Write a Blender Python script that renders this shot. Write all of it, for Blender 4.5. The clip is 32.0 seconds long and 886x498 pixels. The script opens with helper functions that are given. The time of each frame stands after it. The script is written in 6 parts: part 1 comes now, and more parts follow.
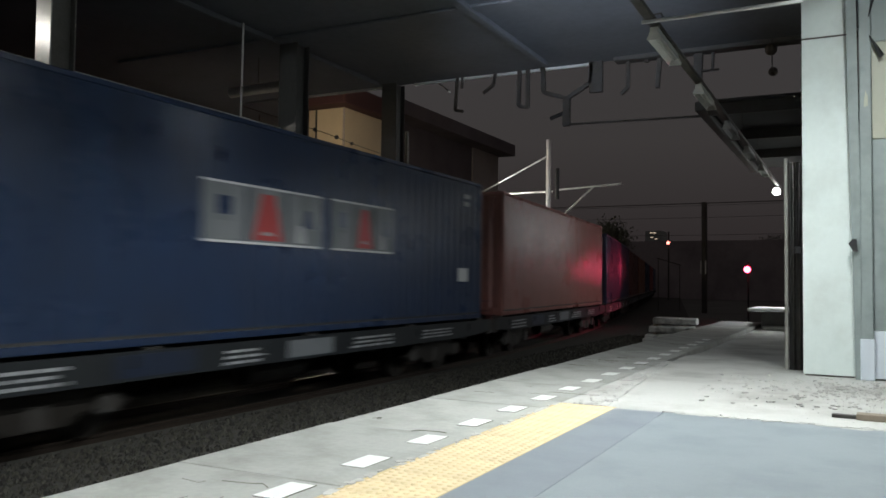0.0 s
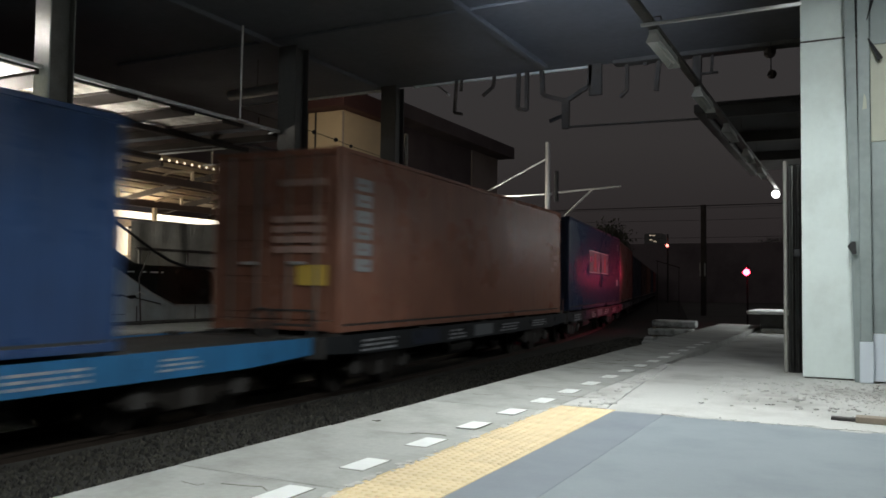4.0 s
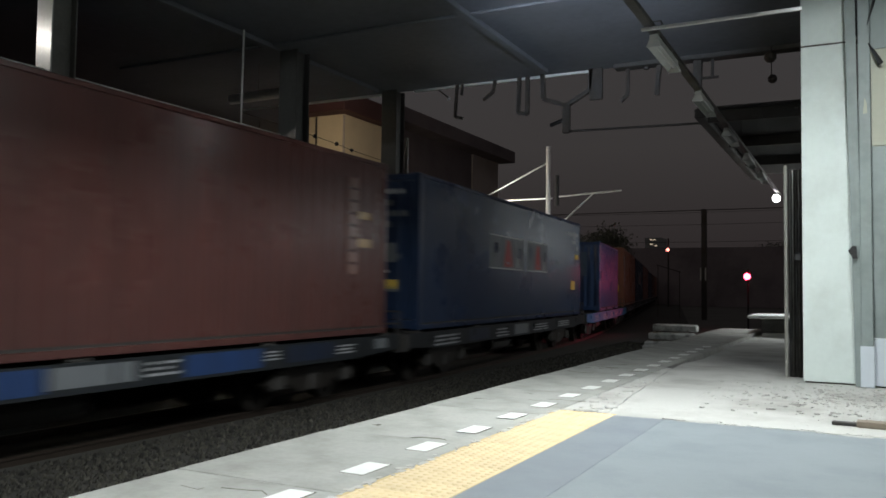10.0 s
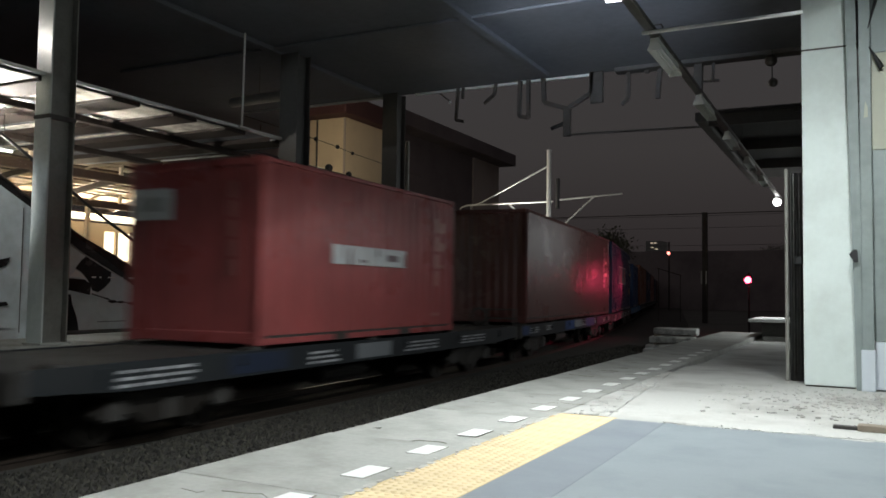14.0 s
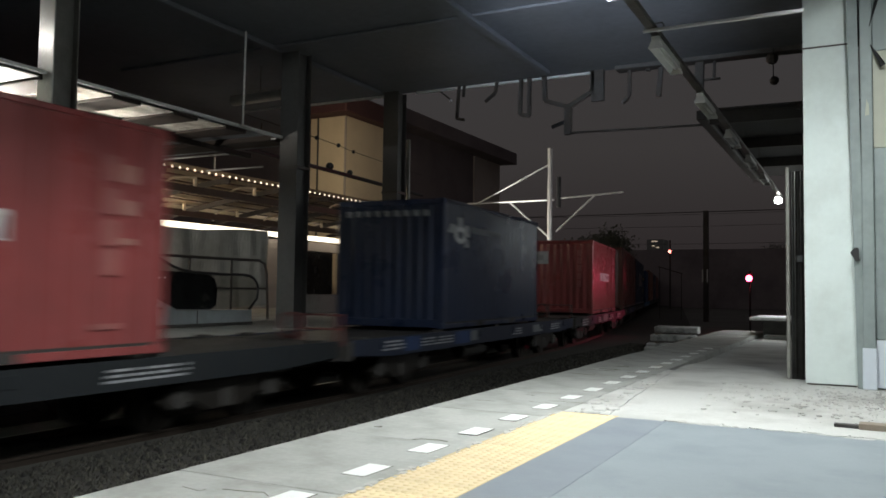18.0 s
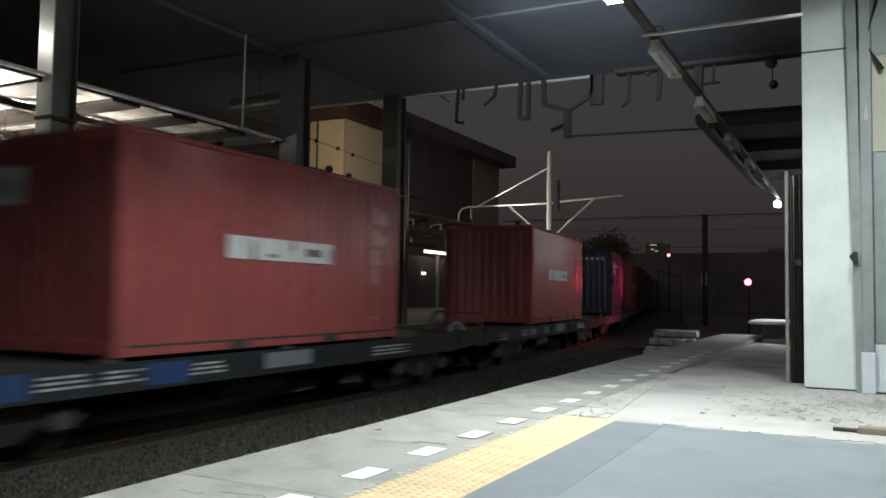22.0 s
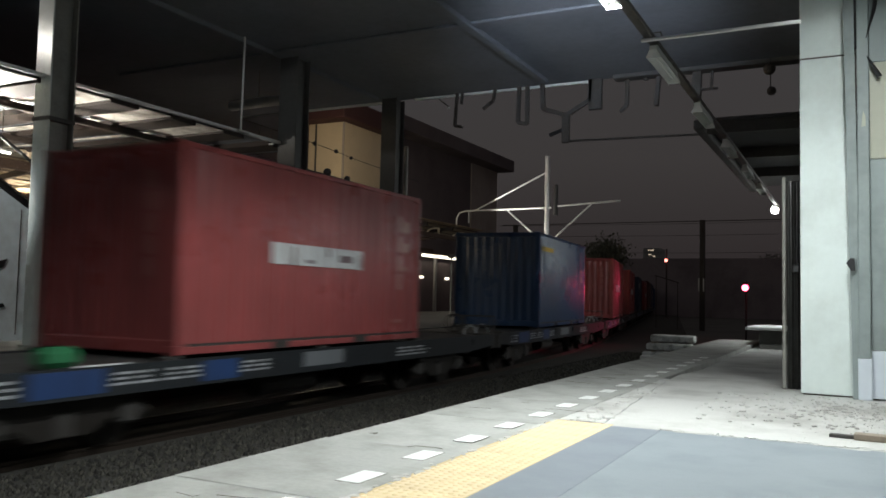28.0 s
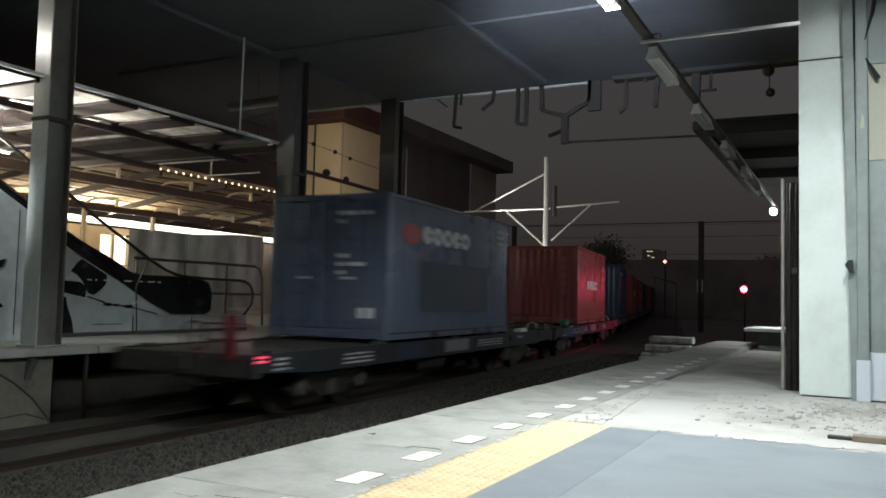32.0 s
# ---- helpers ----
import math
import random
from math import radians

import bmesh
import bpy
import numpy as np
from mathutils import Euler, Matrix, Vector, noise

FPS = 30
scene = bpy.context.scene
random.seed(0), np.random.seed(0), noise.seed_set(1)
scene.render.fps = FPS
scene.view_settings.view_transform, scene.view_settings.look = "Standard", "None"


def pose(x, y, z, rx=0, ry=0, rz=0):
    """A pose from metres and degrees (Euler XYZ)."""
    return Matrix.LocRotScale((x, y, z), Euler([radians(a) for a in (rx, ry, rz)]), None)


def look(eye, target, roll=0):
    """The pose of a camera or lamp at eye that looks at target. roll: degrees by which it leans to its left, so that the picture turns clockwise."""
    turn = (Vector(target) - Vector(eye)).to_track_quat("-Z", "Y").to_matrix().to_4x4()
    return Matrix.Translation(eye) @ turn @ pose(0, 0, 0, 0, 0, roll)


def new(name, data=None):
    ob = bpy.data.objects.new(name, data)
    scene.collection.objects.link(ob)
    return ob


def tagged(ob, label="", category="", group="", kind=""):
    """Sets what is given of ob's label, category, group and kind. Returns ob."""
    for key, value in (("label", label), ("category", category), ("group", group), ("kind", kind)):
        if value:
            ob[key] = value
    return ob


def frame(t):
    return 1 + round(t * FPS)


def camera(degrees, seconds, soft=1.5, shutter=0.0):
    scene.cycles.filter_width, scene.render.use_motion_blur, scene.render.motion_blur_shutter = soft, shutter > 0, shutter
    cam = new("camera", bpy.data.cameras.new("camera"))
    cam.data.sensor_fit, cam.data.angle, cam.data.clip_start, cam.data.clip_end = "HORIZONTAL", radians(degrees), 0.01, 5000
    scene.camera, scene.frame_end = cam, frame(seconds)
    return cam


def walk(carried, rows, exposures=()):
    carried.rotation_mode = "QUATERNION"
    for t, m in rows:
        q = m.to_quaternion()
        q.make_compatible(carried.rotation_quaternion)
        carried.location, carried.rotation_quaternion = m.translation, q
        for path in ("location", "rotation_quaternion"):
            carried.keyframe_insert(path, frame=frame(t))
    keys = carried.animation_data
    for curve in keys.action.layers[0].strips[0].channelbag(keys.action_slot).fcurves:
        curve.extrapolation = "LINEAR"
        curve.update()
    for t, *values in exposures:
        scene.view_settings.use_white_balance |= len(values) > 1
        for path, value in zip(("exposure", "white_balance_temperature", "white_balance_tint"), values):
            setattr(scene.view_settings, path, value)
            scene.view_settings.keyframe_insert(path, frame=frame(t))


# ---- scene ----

# The platform's top is z = 0; y runs along the tracks, the way the train goes; x points away from the train.
CAM = (0.0, 0.0, 1.178)
cam = camera(57.54, 32.0, soft=1.65, shutter=1.6)
AIM = ((0, 27.08, 2.32, 0.67), (0.5, 27.07, 2.32, 0.68), (1, 27.05, 2.34, 0.70), (1.5, 27.04, 2.38, 0.69), (2, 27.03, 2.42, 0.67),
       (2.5, 27.03, 2.44, 0.66), (3, 27.02, 2.46, 0.65), (3.5, 27.03, 2.47, 0.66), (5.5, 26.98, 2.64, 0.74), (6, 26.97, 2.66, 0.75),
       (6.5, 26.97, 2.67, 0.75), (7, 26.99, 2.69, 0.74), (7.5, 27.01, 2.72, 0.74), (8, 27.02, 2.74, 0.74), (8.5, 27.02, 2.76, 0.74),
       (9, 27.04, 2.76, 0.74), (9.5, 27.06, 2.76, 0.72), (10, 27.07, 2.79, 0.73), (10.5, 27.08, 2.83, 0.75), (11, 27.09, 2.84, 0.73),
       (11.5, 27.11, 2.86, 0.71), (12, 27.14, 2.88, 0.71), (12.5, 27.15, 2.90, 0.73), (13, 27.14, 2.93, 0.74), (13.5, 27.12, 2.97, 0.77),
       (14, 27.12, 3.01, 0.80), (14.5, 27.12, 3.03, 0.82), (16.5, 27.23, 3.01, 0.79), (17, 27.22, 2.98, 0.77), (17.5, 27.20, 2.93, 0.76),
       (18, 27.19, 2.90, 0.77), (18.5, 27.20, 2.91, 0.78), (19, 27.19, 2.94, 0.79), (19.5, 27.18, 2.98, 0.82), (20, 27.18, 3.03, 0.84),
       (20.5, 27.18, 3.06, 0.86), (21, 27.17, 3.08, 0.89), (21.5, 27.16, 3.10, 0.89), (22, 27.13, 3.12, 0.89), (22.5, 27.10, 3.14, 0.94),
       (23, 27.08, 3.16, 1.00), (23.5, 27.05, 3.19, 1.04), (24, 27.00, 3.24, 1.08), (24.5, 26.98, 3.28, 1.13), (25, 26.95, 3.30, 1.16),
       (25.5, 26.93, 3.31, 1.16), (27.5, 26.99, 3.37, 1.31), (28, 26.97, 3.39, 1.27), (28.5, 26.97, 3.41, 1.29), (29, 26.97, 3.42, 1.33),
       (29.5, 26.96, 3.41, 1.33), (30, 26.95, 3.42, 1.35), (30.5, 26.94, 3.44, 1.39), (31, 26.91, 3.47, 1.39), (31.5, 26.89, 3.46, 1.38),
       (32, 26.89, 3.45, 1.38))


def aim(turn, tilt, lean):
    a, b = radians(turn), radians(tilt)
    return look(CAM, (CAM[0] - math.sin(a) * math.cos(b), CAM[1] + math.cos(a) * math.cos(b), CAM[2] + math.sin(b)), lean)


EXPOSURE = ((0, 0.08), (1, 0.03), (2, 0.00), (3, -0.12), (4.5, -0.32), (6, -0.52), (7, -0.52), (8, -0.24), (9, -0.22), (10, 0.03), (11, -0.01), (12, -0.24), (13, -0.12),
            (14, 0.05), (17, 0.00), (20, 0.08), (26, 0.1), (30, 0.12), (31, 0.17), (32, 0.17))
walk(cam, [(t, aim(a, b, c)) for t, a, b, c in AIM], EXPOSURE)

# ---- world and lamps ----
world = bpy.data.worlds.new("night_sky")
world.use_nodes = True
scene.world = world
wn, wl = world.node_tree.nodes, world.node_tree.links
bg = wn["Background"]
wcoord, wsep, wramp = wn.new("ShaderNodeTexCoord"), wn.new("ShaderNodeSeparateXYZ"), wn.new("ShaderNodeValToRGB")
wl.new(wcoord.outputs["Generated"], wsep.inputs[0])
wl.new(wsep.outputs["Z"], wramp.inputs[0])
wramp.color_ramp.elements[0].position, wramp.color_ramp.elements[0].color = 0.0, (0.021, 0.0165, 0.017, 1)
wramp.color_ramp.elements[1].position, wramp.color_ramp.elements[1].color = 0.34, (0.043, 0.0405, 0.0415, 1)
for wp, wc in ((0.07, (0.028, 0.0235, 0.0235, 1)), (0.17, (0.04, 0.036, 0.0355, 1))):
    wramp.color_ramp.elements.new(wp).color = wc
wl.new(wramp.outputs[0], bg.inputs[0])
bg.inputs[1].default_value = 1.0


def lamp(name, kind, at, energy, colour, size=0.1, size_y=0.0, target=None, spread=180):
    d = bpy.data.lights.new(name, kind)
    d.energy, d.color = energy, colour
    if kind == "AREA":
        d.shape, d.size, d.size_y, d.spread = "RECTANGLE", size, size_y or size, radians(spread)
    else:
        d.shadow_soft_size = size
    if kind == "SPOT":
        d.spot_size, d.spot_blend = radians(spread), 0.5
    ob = new(name, d)
    ob.matrix_world = look(at, target) if target else pose(*at)
    return ob


COOL = (0.935, 1.0, 1.008)
TUBE_X, TUBE_Z, TUBE_STEP = -2.2, 4.2, 3.07          # the row of tube lights over the platform
SIDE_X, SIDE_Y, SIDE_Z = 0.3, 7.7, 4.75              # a second tube, nearer the hoarding
for tx, ty, tz, power in ((TUBE_X, 6.57, TUBE_Z, 228), (TUBE_X, 0.43, TUBE_Z, 250), (SIDE_X - 0.075, SIDE_Y, SIDE_Z, 134)):
    lamp("tube_light_lamp", "AREA", (tx + 0.075, ty + 0.635, tz - 0.056), power, COOL, 0.05, 1.15)
# extra lamps beside the tubes, added for their sideways and upward spill
lamp("tube_side_fill", "AREA", (TUBE_X - 0.1, 7.2, TUBE_Z - 0.1), 24, COOL, 0.1, 1.2, target=(-7.0, 8.0, -0.6))
lamp("tube_spill_fill", "SPOT", (TUBE_X - 0.05, 7.2, TUBE_Z + 0.3), 60, COOL, 0.12, target=(TUBE_X - 0.05, 7.2001, 9), spread=165)
lamp("tube_spill_fill", "SPOT", (0.5, 8.9, SIDE_Z - 0.15), 105, COOL, 0.12, target=(0.0, 11.7, 3.45), spread=70)
lamp("tube_spill_fill", "POINT", (TUBE_X - 0.05, 1.05, TUBE_Z - 0.16), 32, COOL, 0.1)
# added spot on the soffit, imitating the lens glow around the tube
lamp("lens_glow_spot", "SPOT", (TUBE_X - 0.1, 7.9, TUBE_Z + 0.12), 2050, (0.7, 0.82, 1.0), 0.12, target=(-4.1, 13.6, 6.6), spread=48).data.spot_blend = 1.0
# unseen broad fill behind the hoarding, added for the far container sides
lamp("far_fill_light", "AREA", (3.6, 27.0, 3.4), 190, COOL, 9.0, 1.6, target=(-9.0, 26.5, 1.7), spread=130)
lamp("bulkhead_lamp_light", "SPOT", (TUBE_X, 27.3, 3.98), 400, COOL, 0.1, target=(TUBE_X + 0.5, 26.8, 0), spread=105).data.spot_blend = 1.0
SIGNAL = (-5.05, 45.0, 2.0)
lamp("signal_lamp", "SPOT", (SIGNAL[0], SIGNAL[1] - 0.25, SIGNAL[2]), 640, (1.0, 0.06, 0.16), 0.13, target=(-15.2, 20, 1.45), spread=30)
# unseen lamps assumed under the roofs of the opposite platform
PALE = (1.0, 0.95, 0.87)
lamp("unseen_station_lamp", "SPOT", (-14.5, 7.5, 2.85), 2100, PALE, 0.12, target=(-19.5, 13.5, 2.2), spread=98)
lamp("unseen_station_lamp", "SPOT", (-13.4, 8.6, 3.45), 900, PALE, 0.08, target=(-13.3, 8.7, 4.44), spread=168)
lamp("unseen_deck_lamp", "SPOT", (-14.4, 5.5, 6.07), 190, PALE, 0.07, target=(-11.0, 8.05, 4.6), spread=50)
# narrow spot added only to brighten the hanger rod
lamp("unseen_deck_lamp", "SPOT", (-14.0, 5.9, 6.05), 120, COOL, 0.07, target=(-11.02, 12.5, 5.3), spread=14)
# spot without a fixture, added to brighten the escalator cladding
lamp("cladding_fill_lamp", "SPOT", (-11.9, 5.6, 3.6), 330, COOL, 0.1, target=(-12.9, 11.8, 0.9), spread=56)
# the light band over the station wall, in two lengths
lamp("light_band_lamp", "AREA", (-21.9, 16.5, 3.44), 420, (1.0, 0.84, 0.6), 7.0, 0.2, target=(-21.3, 16.5, 4.4), spread=150)
lamp("light_band_lamp", "AREA", (-21.9, 28.2, 3.44), 22, (1.0, 0.84, 0.6), 16.0, 0.2, target=(-21.3, 28.2, 4.4), spread=150)
# made-up lamp that brightens the stair tower's two faces
lamp("tower_fill_light", "POINT", (-20.8, 29.3, 7.4), 520, (1.0, 0.85, 0.62), 0.2)
# made-up spot that brightens the overhead line mast
lamp("mast_fill_light", "SPOT", (-15.6, 31.6, 3.0), 1100, (1.0, 0.95, 0.85), 0.12, target=(-12.3, 35, 5.9), spread=66)

# ---- materials ----


def pbr(name, c1, c2, rough=0.6, metal=0.0, grain=14.0, stain=0.0, dirt=(0.03, 0.028, 0.025), big=0.7, bump=0.15, coords="Object",
        glow=0.0, vary=0.0, island=0.0):
    """Two colours mixed by a fine grain, dirt in large stains, and fine relief."""
    m = bpy.data.materials.new(name)
    m.use_nodes = True
    n, l = m.node_tree.nodes, m.node_tree.links
    b = n["Principled BSDF"]
    co = n.new("ShaderNodeTexCoord")
    fine = n.new("ShaderNodeTexNoise")
    fine.inputs["Scale"].default_value, fine.inputs["Detail"].default_value = grain, 6
    l.new(co.outputs[coords], fine.inputs["Vector"])
    mix = n.new("ShaderNodeMix")
    mix.data_type = "RGBA"
    mix.inputs[6].default_value, mix.inputs[7].default_value = (*c1, 1), (*c2, 1)
    l.new(fine.outputs["Fac"], mix.inputs[0])
    out = mix.outputs[2]
    coarse = n.new("ShaderNodeTexNoise")
    coarse.inputs["Scale"].default_value, coarse.inputs["Detail"].default_value, coarse.inputs["Roughness"].default_value = big, 7, 0.62
    l.new(co.outputs[coords], coarse.inputs["Vector"])
    if stain:
        ramp = n.new("ShaderNodeValToRGB")
        ramp.color_ramp.elements[0].position, ramp.color_ramp.elements[1].position = 0.46, 0.72
        ramp.color_ramp.elements[0].color, ramp.color_ramp.elements[1].color = (0, 0, 0, 1), (stain, stain, stain, 1)
        l.new(coarse.outputs["Fac"], ramp.inputs[0])
        mx = n.new("ShaderNodeMix")
        mx.data_type = "RGBA"
        mx.inputs[7].default_value = (*dirt, 1)
        l.new(ramp.outputs[0], mx.inputs[0])
        l.new(out, mx.inputs[6])
        out = mx.outputs[2]
    if island:
        geo, hs2, mr = n.new("ShaderNodeNewGeometry"), n.new("ShaderNodeHueSaturation"), n.new("ShaderNodeMapRange")
        mr.inputs["To Min"].default_value, mr.inputs["To Max"].default_value = 1 - island, 1 + island
        l.new(geo.outputs["Random Per Island"], mr.inputs["Value"])
        l.new(mr.outputs[0], hs2.inputs["Value"])
        l.new(out, hs2.inputs["Color"])
        out = hs2.outputs[0]
    if vary:
        info, hsv, ma = n.new("ShaderNodeObjectInfo"), n.new("ShaderNodeHueSaturation"), n.new("ShaderNodeMapRange")
        ma.inputs["To Min"].default_value, ma.inputs["To Max"].default_value = 1 - vary, 1 + vary
        l.new(info.outputs["Random"], ma.inputs["Value"])
        l.new(ma.outputs[0], hsv.inputs["Value"])
        l.new(out, hsv.inputs["Color"])
        out = hsv.outputs[0]
    l.new(out, b.inputs["Base Color"])
    rr = n.new("ShaderNodeMapRange")
    rr.inputs["To Min"].default_value, rr.inputs["To Max"].default_value = max(0.03, rough - 0.12), min(1, rough + 0.12)
    l.new(coarse.outputs["Fac"], rr.inputs["Value"])
    l.new(rr.outputs[0], b.inputs["Roughness"])
    b.inputs["Metallic"].default_value = metal
    if bump:
        bp = n.new("ShaderNodeBump")
        bp.inputs["Strength"].default_value, bp.inputs["Distance"].default_value = bump, 0.01
        l.new(fine.outputs["Fac"], bp.inputs["Height"])
        l.new(bp.outputs[0], b.inputs["Normal"])
    if glow:
        b.inputs["Emission Color"].default_value, b.inputs["Emission Strength"].default_value = (*c1, 1), glow
    return m


def glass(name, colour, rough=0.05):
    m = bpy.data.materials.new(name)
    m.use_nodes = True
    b = m.node_tree.nodes["Principled BSDF"]
    b.inputs["Base Color"].default_value, b.inputs["Roughness"].default_value = (*colour, 1), rough
    b.inputs["Transmission Weight"].default_value = 1.0
    return m


concrete = pbr("concrete", (0.33, 0.335, 0.31), (0.45, 0.45, 0.415), 0.72, grain=22, stain=0.7, dirt=(0.2, 0.195, 0.17), big=1.3, bump=0.35, vary=0.06)
raw_concrete = pbr("raw_concrete", (0.47, 0.47, 0.44), (0.6, 0.59, 0.56), 0.8, grain=30, stain=0.7, dirt=(0.24, 0.23, 0.205), big=0.75, bump=0.5)
dark_concrete = pbr("dark_concrete", (0.1, 0.1, 0.095), (0.17, 0.165, 0.15), 0.85, grain=18, stain=0.6, dirt=(0.04, 0.04, 0.036), big=1.4, bump=0.5)
floor_grey = pbr("floor_grey", (0.243, 0.276, 0.292), (0.283, 0.316, 0.332), 0.5, grain=60, stain=0.45, dirt=(0.19, 0.222, 0.243), big=1.3, bump=0.04)
floor_border = pbr("floor_border", (0.212, 0.238, 0.262), (0.246, 0.272, 0.296), 0.5, grain=60, stain=0.4, dirt=(0.18, 0.2, 0.23), big=1.3, bump=0.04)
yellow_tile = pbr("yellow_tile", (0.72, 0.57, 0.33), (0.79, 0.65, 0.41), 0.6, grain=40, stain=0.35, dirt=(0.5, 0.37, 0.2), big=3.0, bump=0.15, vary=0.05)
white_paint = pbr("white_paint", (0.78, 0.79, 0.76), (0.86, 0.87, 0.84), 0.6, grain=30, stain=0.3, dirt=(0.6, 0.6, 0.56), big=4, bump=0.1)
column_paint = pbr("column_paint", (0.645, 0.715, 0.685), (0.72, 0.79, 0.76), 0.6, grain=12, stain=0.6, dirt=(0.44, 0.47, 0.43), big=0.9, bump=0.12)
panel_paint = pbr("panel_paint", (0.225, 0.265, 0.26), (0.28, 0.32, 0.31), 0.55, grain=9, stain=0.7, dirt=(0.14, 0.16, 0.15), big=1.5, bump=0.1)
cream_panel = pbr("cream_panel", (0.36, 0.365, 0.29), (0.42, 0.42, 0.33), 0.55, grain=9, stain=0.3, dirt=(0.38, 0.38, 0.31), big=1.5, bump=0.1)
pale_panel = pbr("pale_panel", (0.6, 0.65, 0.7), (0.66, 0.71, 0.76), 0.5, grain=9, stain=0.25, dirt=(0.5, 0.54, 0.58), big=1.5, bump=0.08)
soffit = pbr("soffit", (0.15, 0.16, 0.18), (0.2, 0.21, 0.235), 0.8, grain=6, stain=0.3, dirt=(0.11, 0.115, 0.125), big=0.6, bump=0.06)
black_steel = pbr("black_steel", (0.036, 0.034, 0.032), (0.06, 0.056, 0.052), 0.7, 0.2, grain=20, stain=0.5, dirt=(0.03, 0.02, 0.014), big=2, bump=0.2)
dark_steel = pbr("dark_steel", (0.06, 0.056, 0.052), (0.11, 0.1, 0.09), 0.6, 0.3, grain=20, stain=0.5, dirt=(0.06, 0.035, 0.02), big=2, bump=0.2)
grey_steel = pbr("grey_steel", (0.2, 0.195, 0.175), (0.28, 0.272, 0.245), 0.5, 0.3, grain=20, stain=0.5, dirt=(0.12, 0.1, 0.085), big=2, bump=0.15)
galvanised = pbr("galvanised", (0.5, 0.5, 0.49), (0.64, 0.64, 0.62), 0.4, 0.5, grain=16, stain=0.3, dirt=(0.3, 0.29, 0.27), big=3, bump=0.1)
column_lit_face = pbr("column_lit_face", (0.62, 0.65, 0.62), (0.7, 0.73, 0.7), 0.27, 0.0, grain=10, stain=0.4, dirt=(0.3, 0.3, 0.28), big=1.2, bump=0.05)
fixture_white = pbr("fixture_white", (0.42, 0.42, 0.4), (0.5, 0.5, 0.48), 0.45, grain=10, stain=0.3, dirt=(0.4, 0.39, 0.36), big=3, bump=0.05)
ballast_mat = pbr("ballast", (0.026, 0.024, 0.02), (0.066, 0.062, 0.053), 0.9, grain=9, stain=0.7, dirt=(0.04, 0.037, 0.032), big=0.8, bump=0.9)
stone_mat = pbr("ballast_stone", (0.018, 0.0165, 0.0125), (0.056, 0.052, 0.041), 0.9, grain=30, stain=0.6, dirt=(0.03, 0.026, 0.02), big=1.1, bump=0.4, island=0.85)
ground_mat = pbr("ground_soil", (0.09, 0.086, 0.078), (0.17, 0.16, 0.145), 0.95, grain=5, stain=0.6, dirt=(0.05, 0.05, 0.042), big=0.25, bump=0.9)
rail_steel = pbr("rail_steel", (0.035, 0.026, 0.02), (0.06, 0.045, 0.036), 0.5, 0.6, grain=30, bump=0.2)
rubber = pbr("rubber", (0.012, 0.012, 0.013), (0.022, 0.022, 0.023), 0.45, grain=20, bump=0.05)
cladding = pbr("escalator_cladding", (0.58, 0.65, 0.67), (0.68, 0.74, 0.76), 0.45, grain=9, stain=0.6, dirt=(0.3, 0.32, 0.31), big=1.3, bump=0.08)
black_panel = pbr("black_panel", (0.012, 0.013, 0.014), (0.025, 0.026, 0.027), 0.25, grain=6, stain=0.4, dirt=(0.05, 0.05, 0.048), big=1.2, bump=0.03)
roof_sheet = pbr("roof_sheet", (0.62, 0.59, 0.52), (0.86, 0.84, 0.77), 0.5, grain=5, stain=1.0, dirt=(0.16, 0.12, 0.085), big=2.4, bump=0.1)
rust_steel = pbr("rust_steel", (0.055, 0.034, 0.024), (0.1, 0.06, 0.04), 0.7, 0.2, grain=18, stain=0.5, dirt=(0.05, 0.035, 0.025), big=2, bump=0.25)
hall_sheet = pbr("hall_sheet", (0.24, 0.175, 0.105), (0.34, 0.25, 0.155), 0.6, grain=8, stain=0.8, dirt=(0.14, 0.1, 0.06), big=1.3, bump=0.15)
roof_timber = pbr("roof_timber", (0.018, 0.012, 0.009), (0.034, 0.022, 0.016), 0.8, grain=16, stain=0.4, bump=0.25)
cream_wall = pbr("cream_wall", (0.62, 0.5, 0.34), (0.7, 0.58, 0.4), 0.8, grain=10, stain=0.35, dirt=(0.45, 0.36, 0.25), big=0.6, bump=0.15)
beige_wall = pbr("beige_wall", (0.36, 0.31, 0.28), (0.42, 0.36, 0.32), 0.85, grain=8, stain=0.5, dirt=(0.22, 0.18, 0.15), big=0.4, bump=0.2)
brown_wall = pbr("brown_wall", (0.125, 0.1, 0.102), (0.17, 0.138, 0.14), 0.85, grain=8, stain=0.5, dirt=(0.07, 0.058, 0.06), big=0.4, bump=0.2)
red_roof = pbr("red_roof", (0.05, 0.02, 0.02), (0.075, 0.028, 0.027), 0.7, grain=14, stain=0.4, dirt=(0.06, 0.03, 0.025), big=0.8, bump=0.3)
tarp_mat = pbr("tarpaulin", (0.2, 0.2, 0.185), (0.27, 0.265, 0.24), 0.6, grain=5, stain=0.6, dirt=(0.15, 0.14, 0.12), big=1.2, bump=0.6)
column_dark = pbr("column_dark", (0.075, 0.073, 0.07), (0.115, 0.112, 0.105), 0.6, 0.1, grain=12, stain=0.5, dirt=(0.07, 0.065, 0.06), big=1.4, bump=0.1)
stack_concrete = pbr("stack_concrete", (0.4, 0.41, 0.39), (0.62, 0.63, 0.6), 0.8, grain=6, stain=1.0, dirt=(0.09, 0.09, 0.08), big=3.2, bump=0.5)
wood = pbr("old_timber", (0.2, 0.16, 0.12), (0.32, 0.27, 0.21), 0.8, grain=18, stain=0.4, bump=0.4)
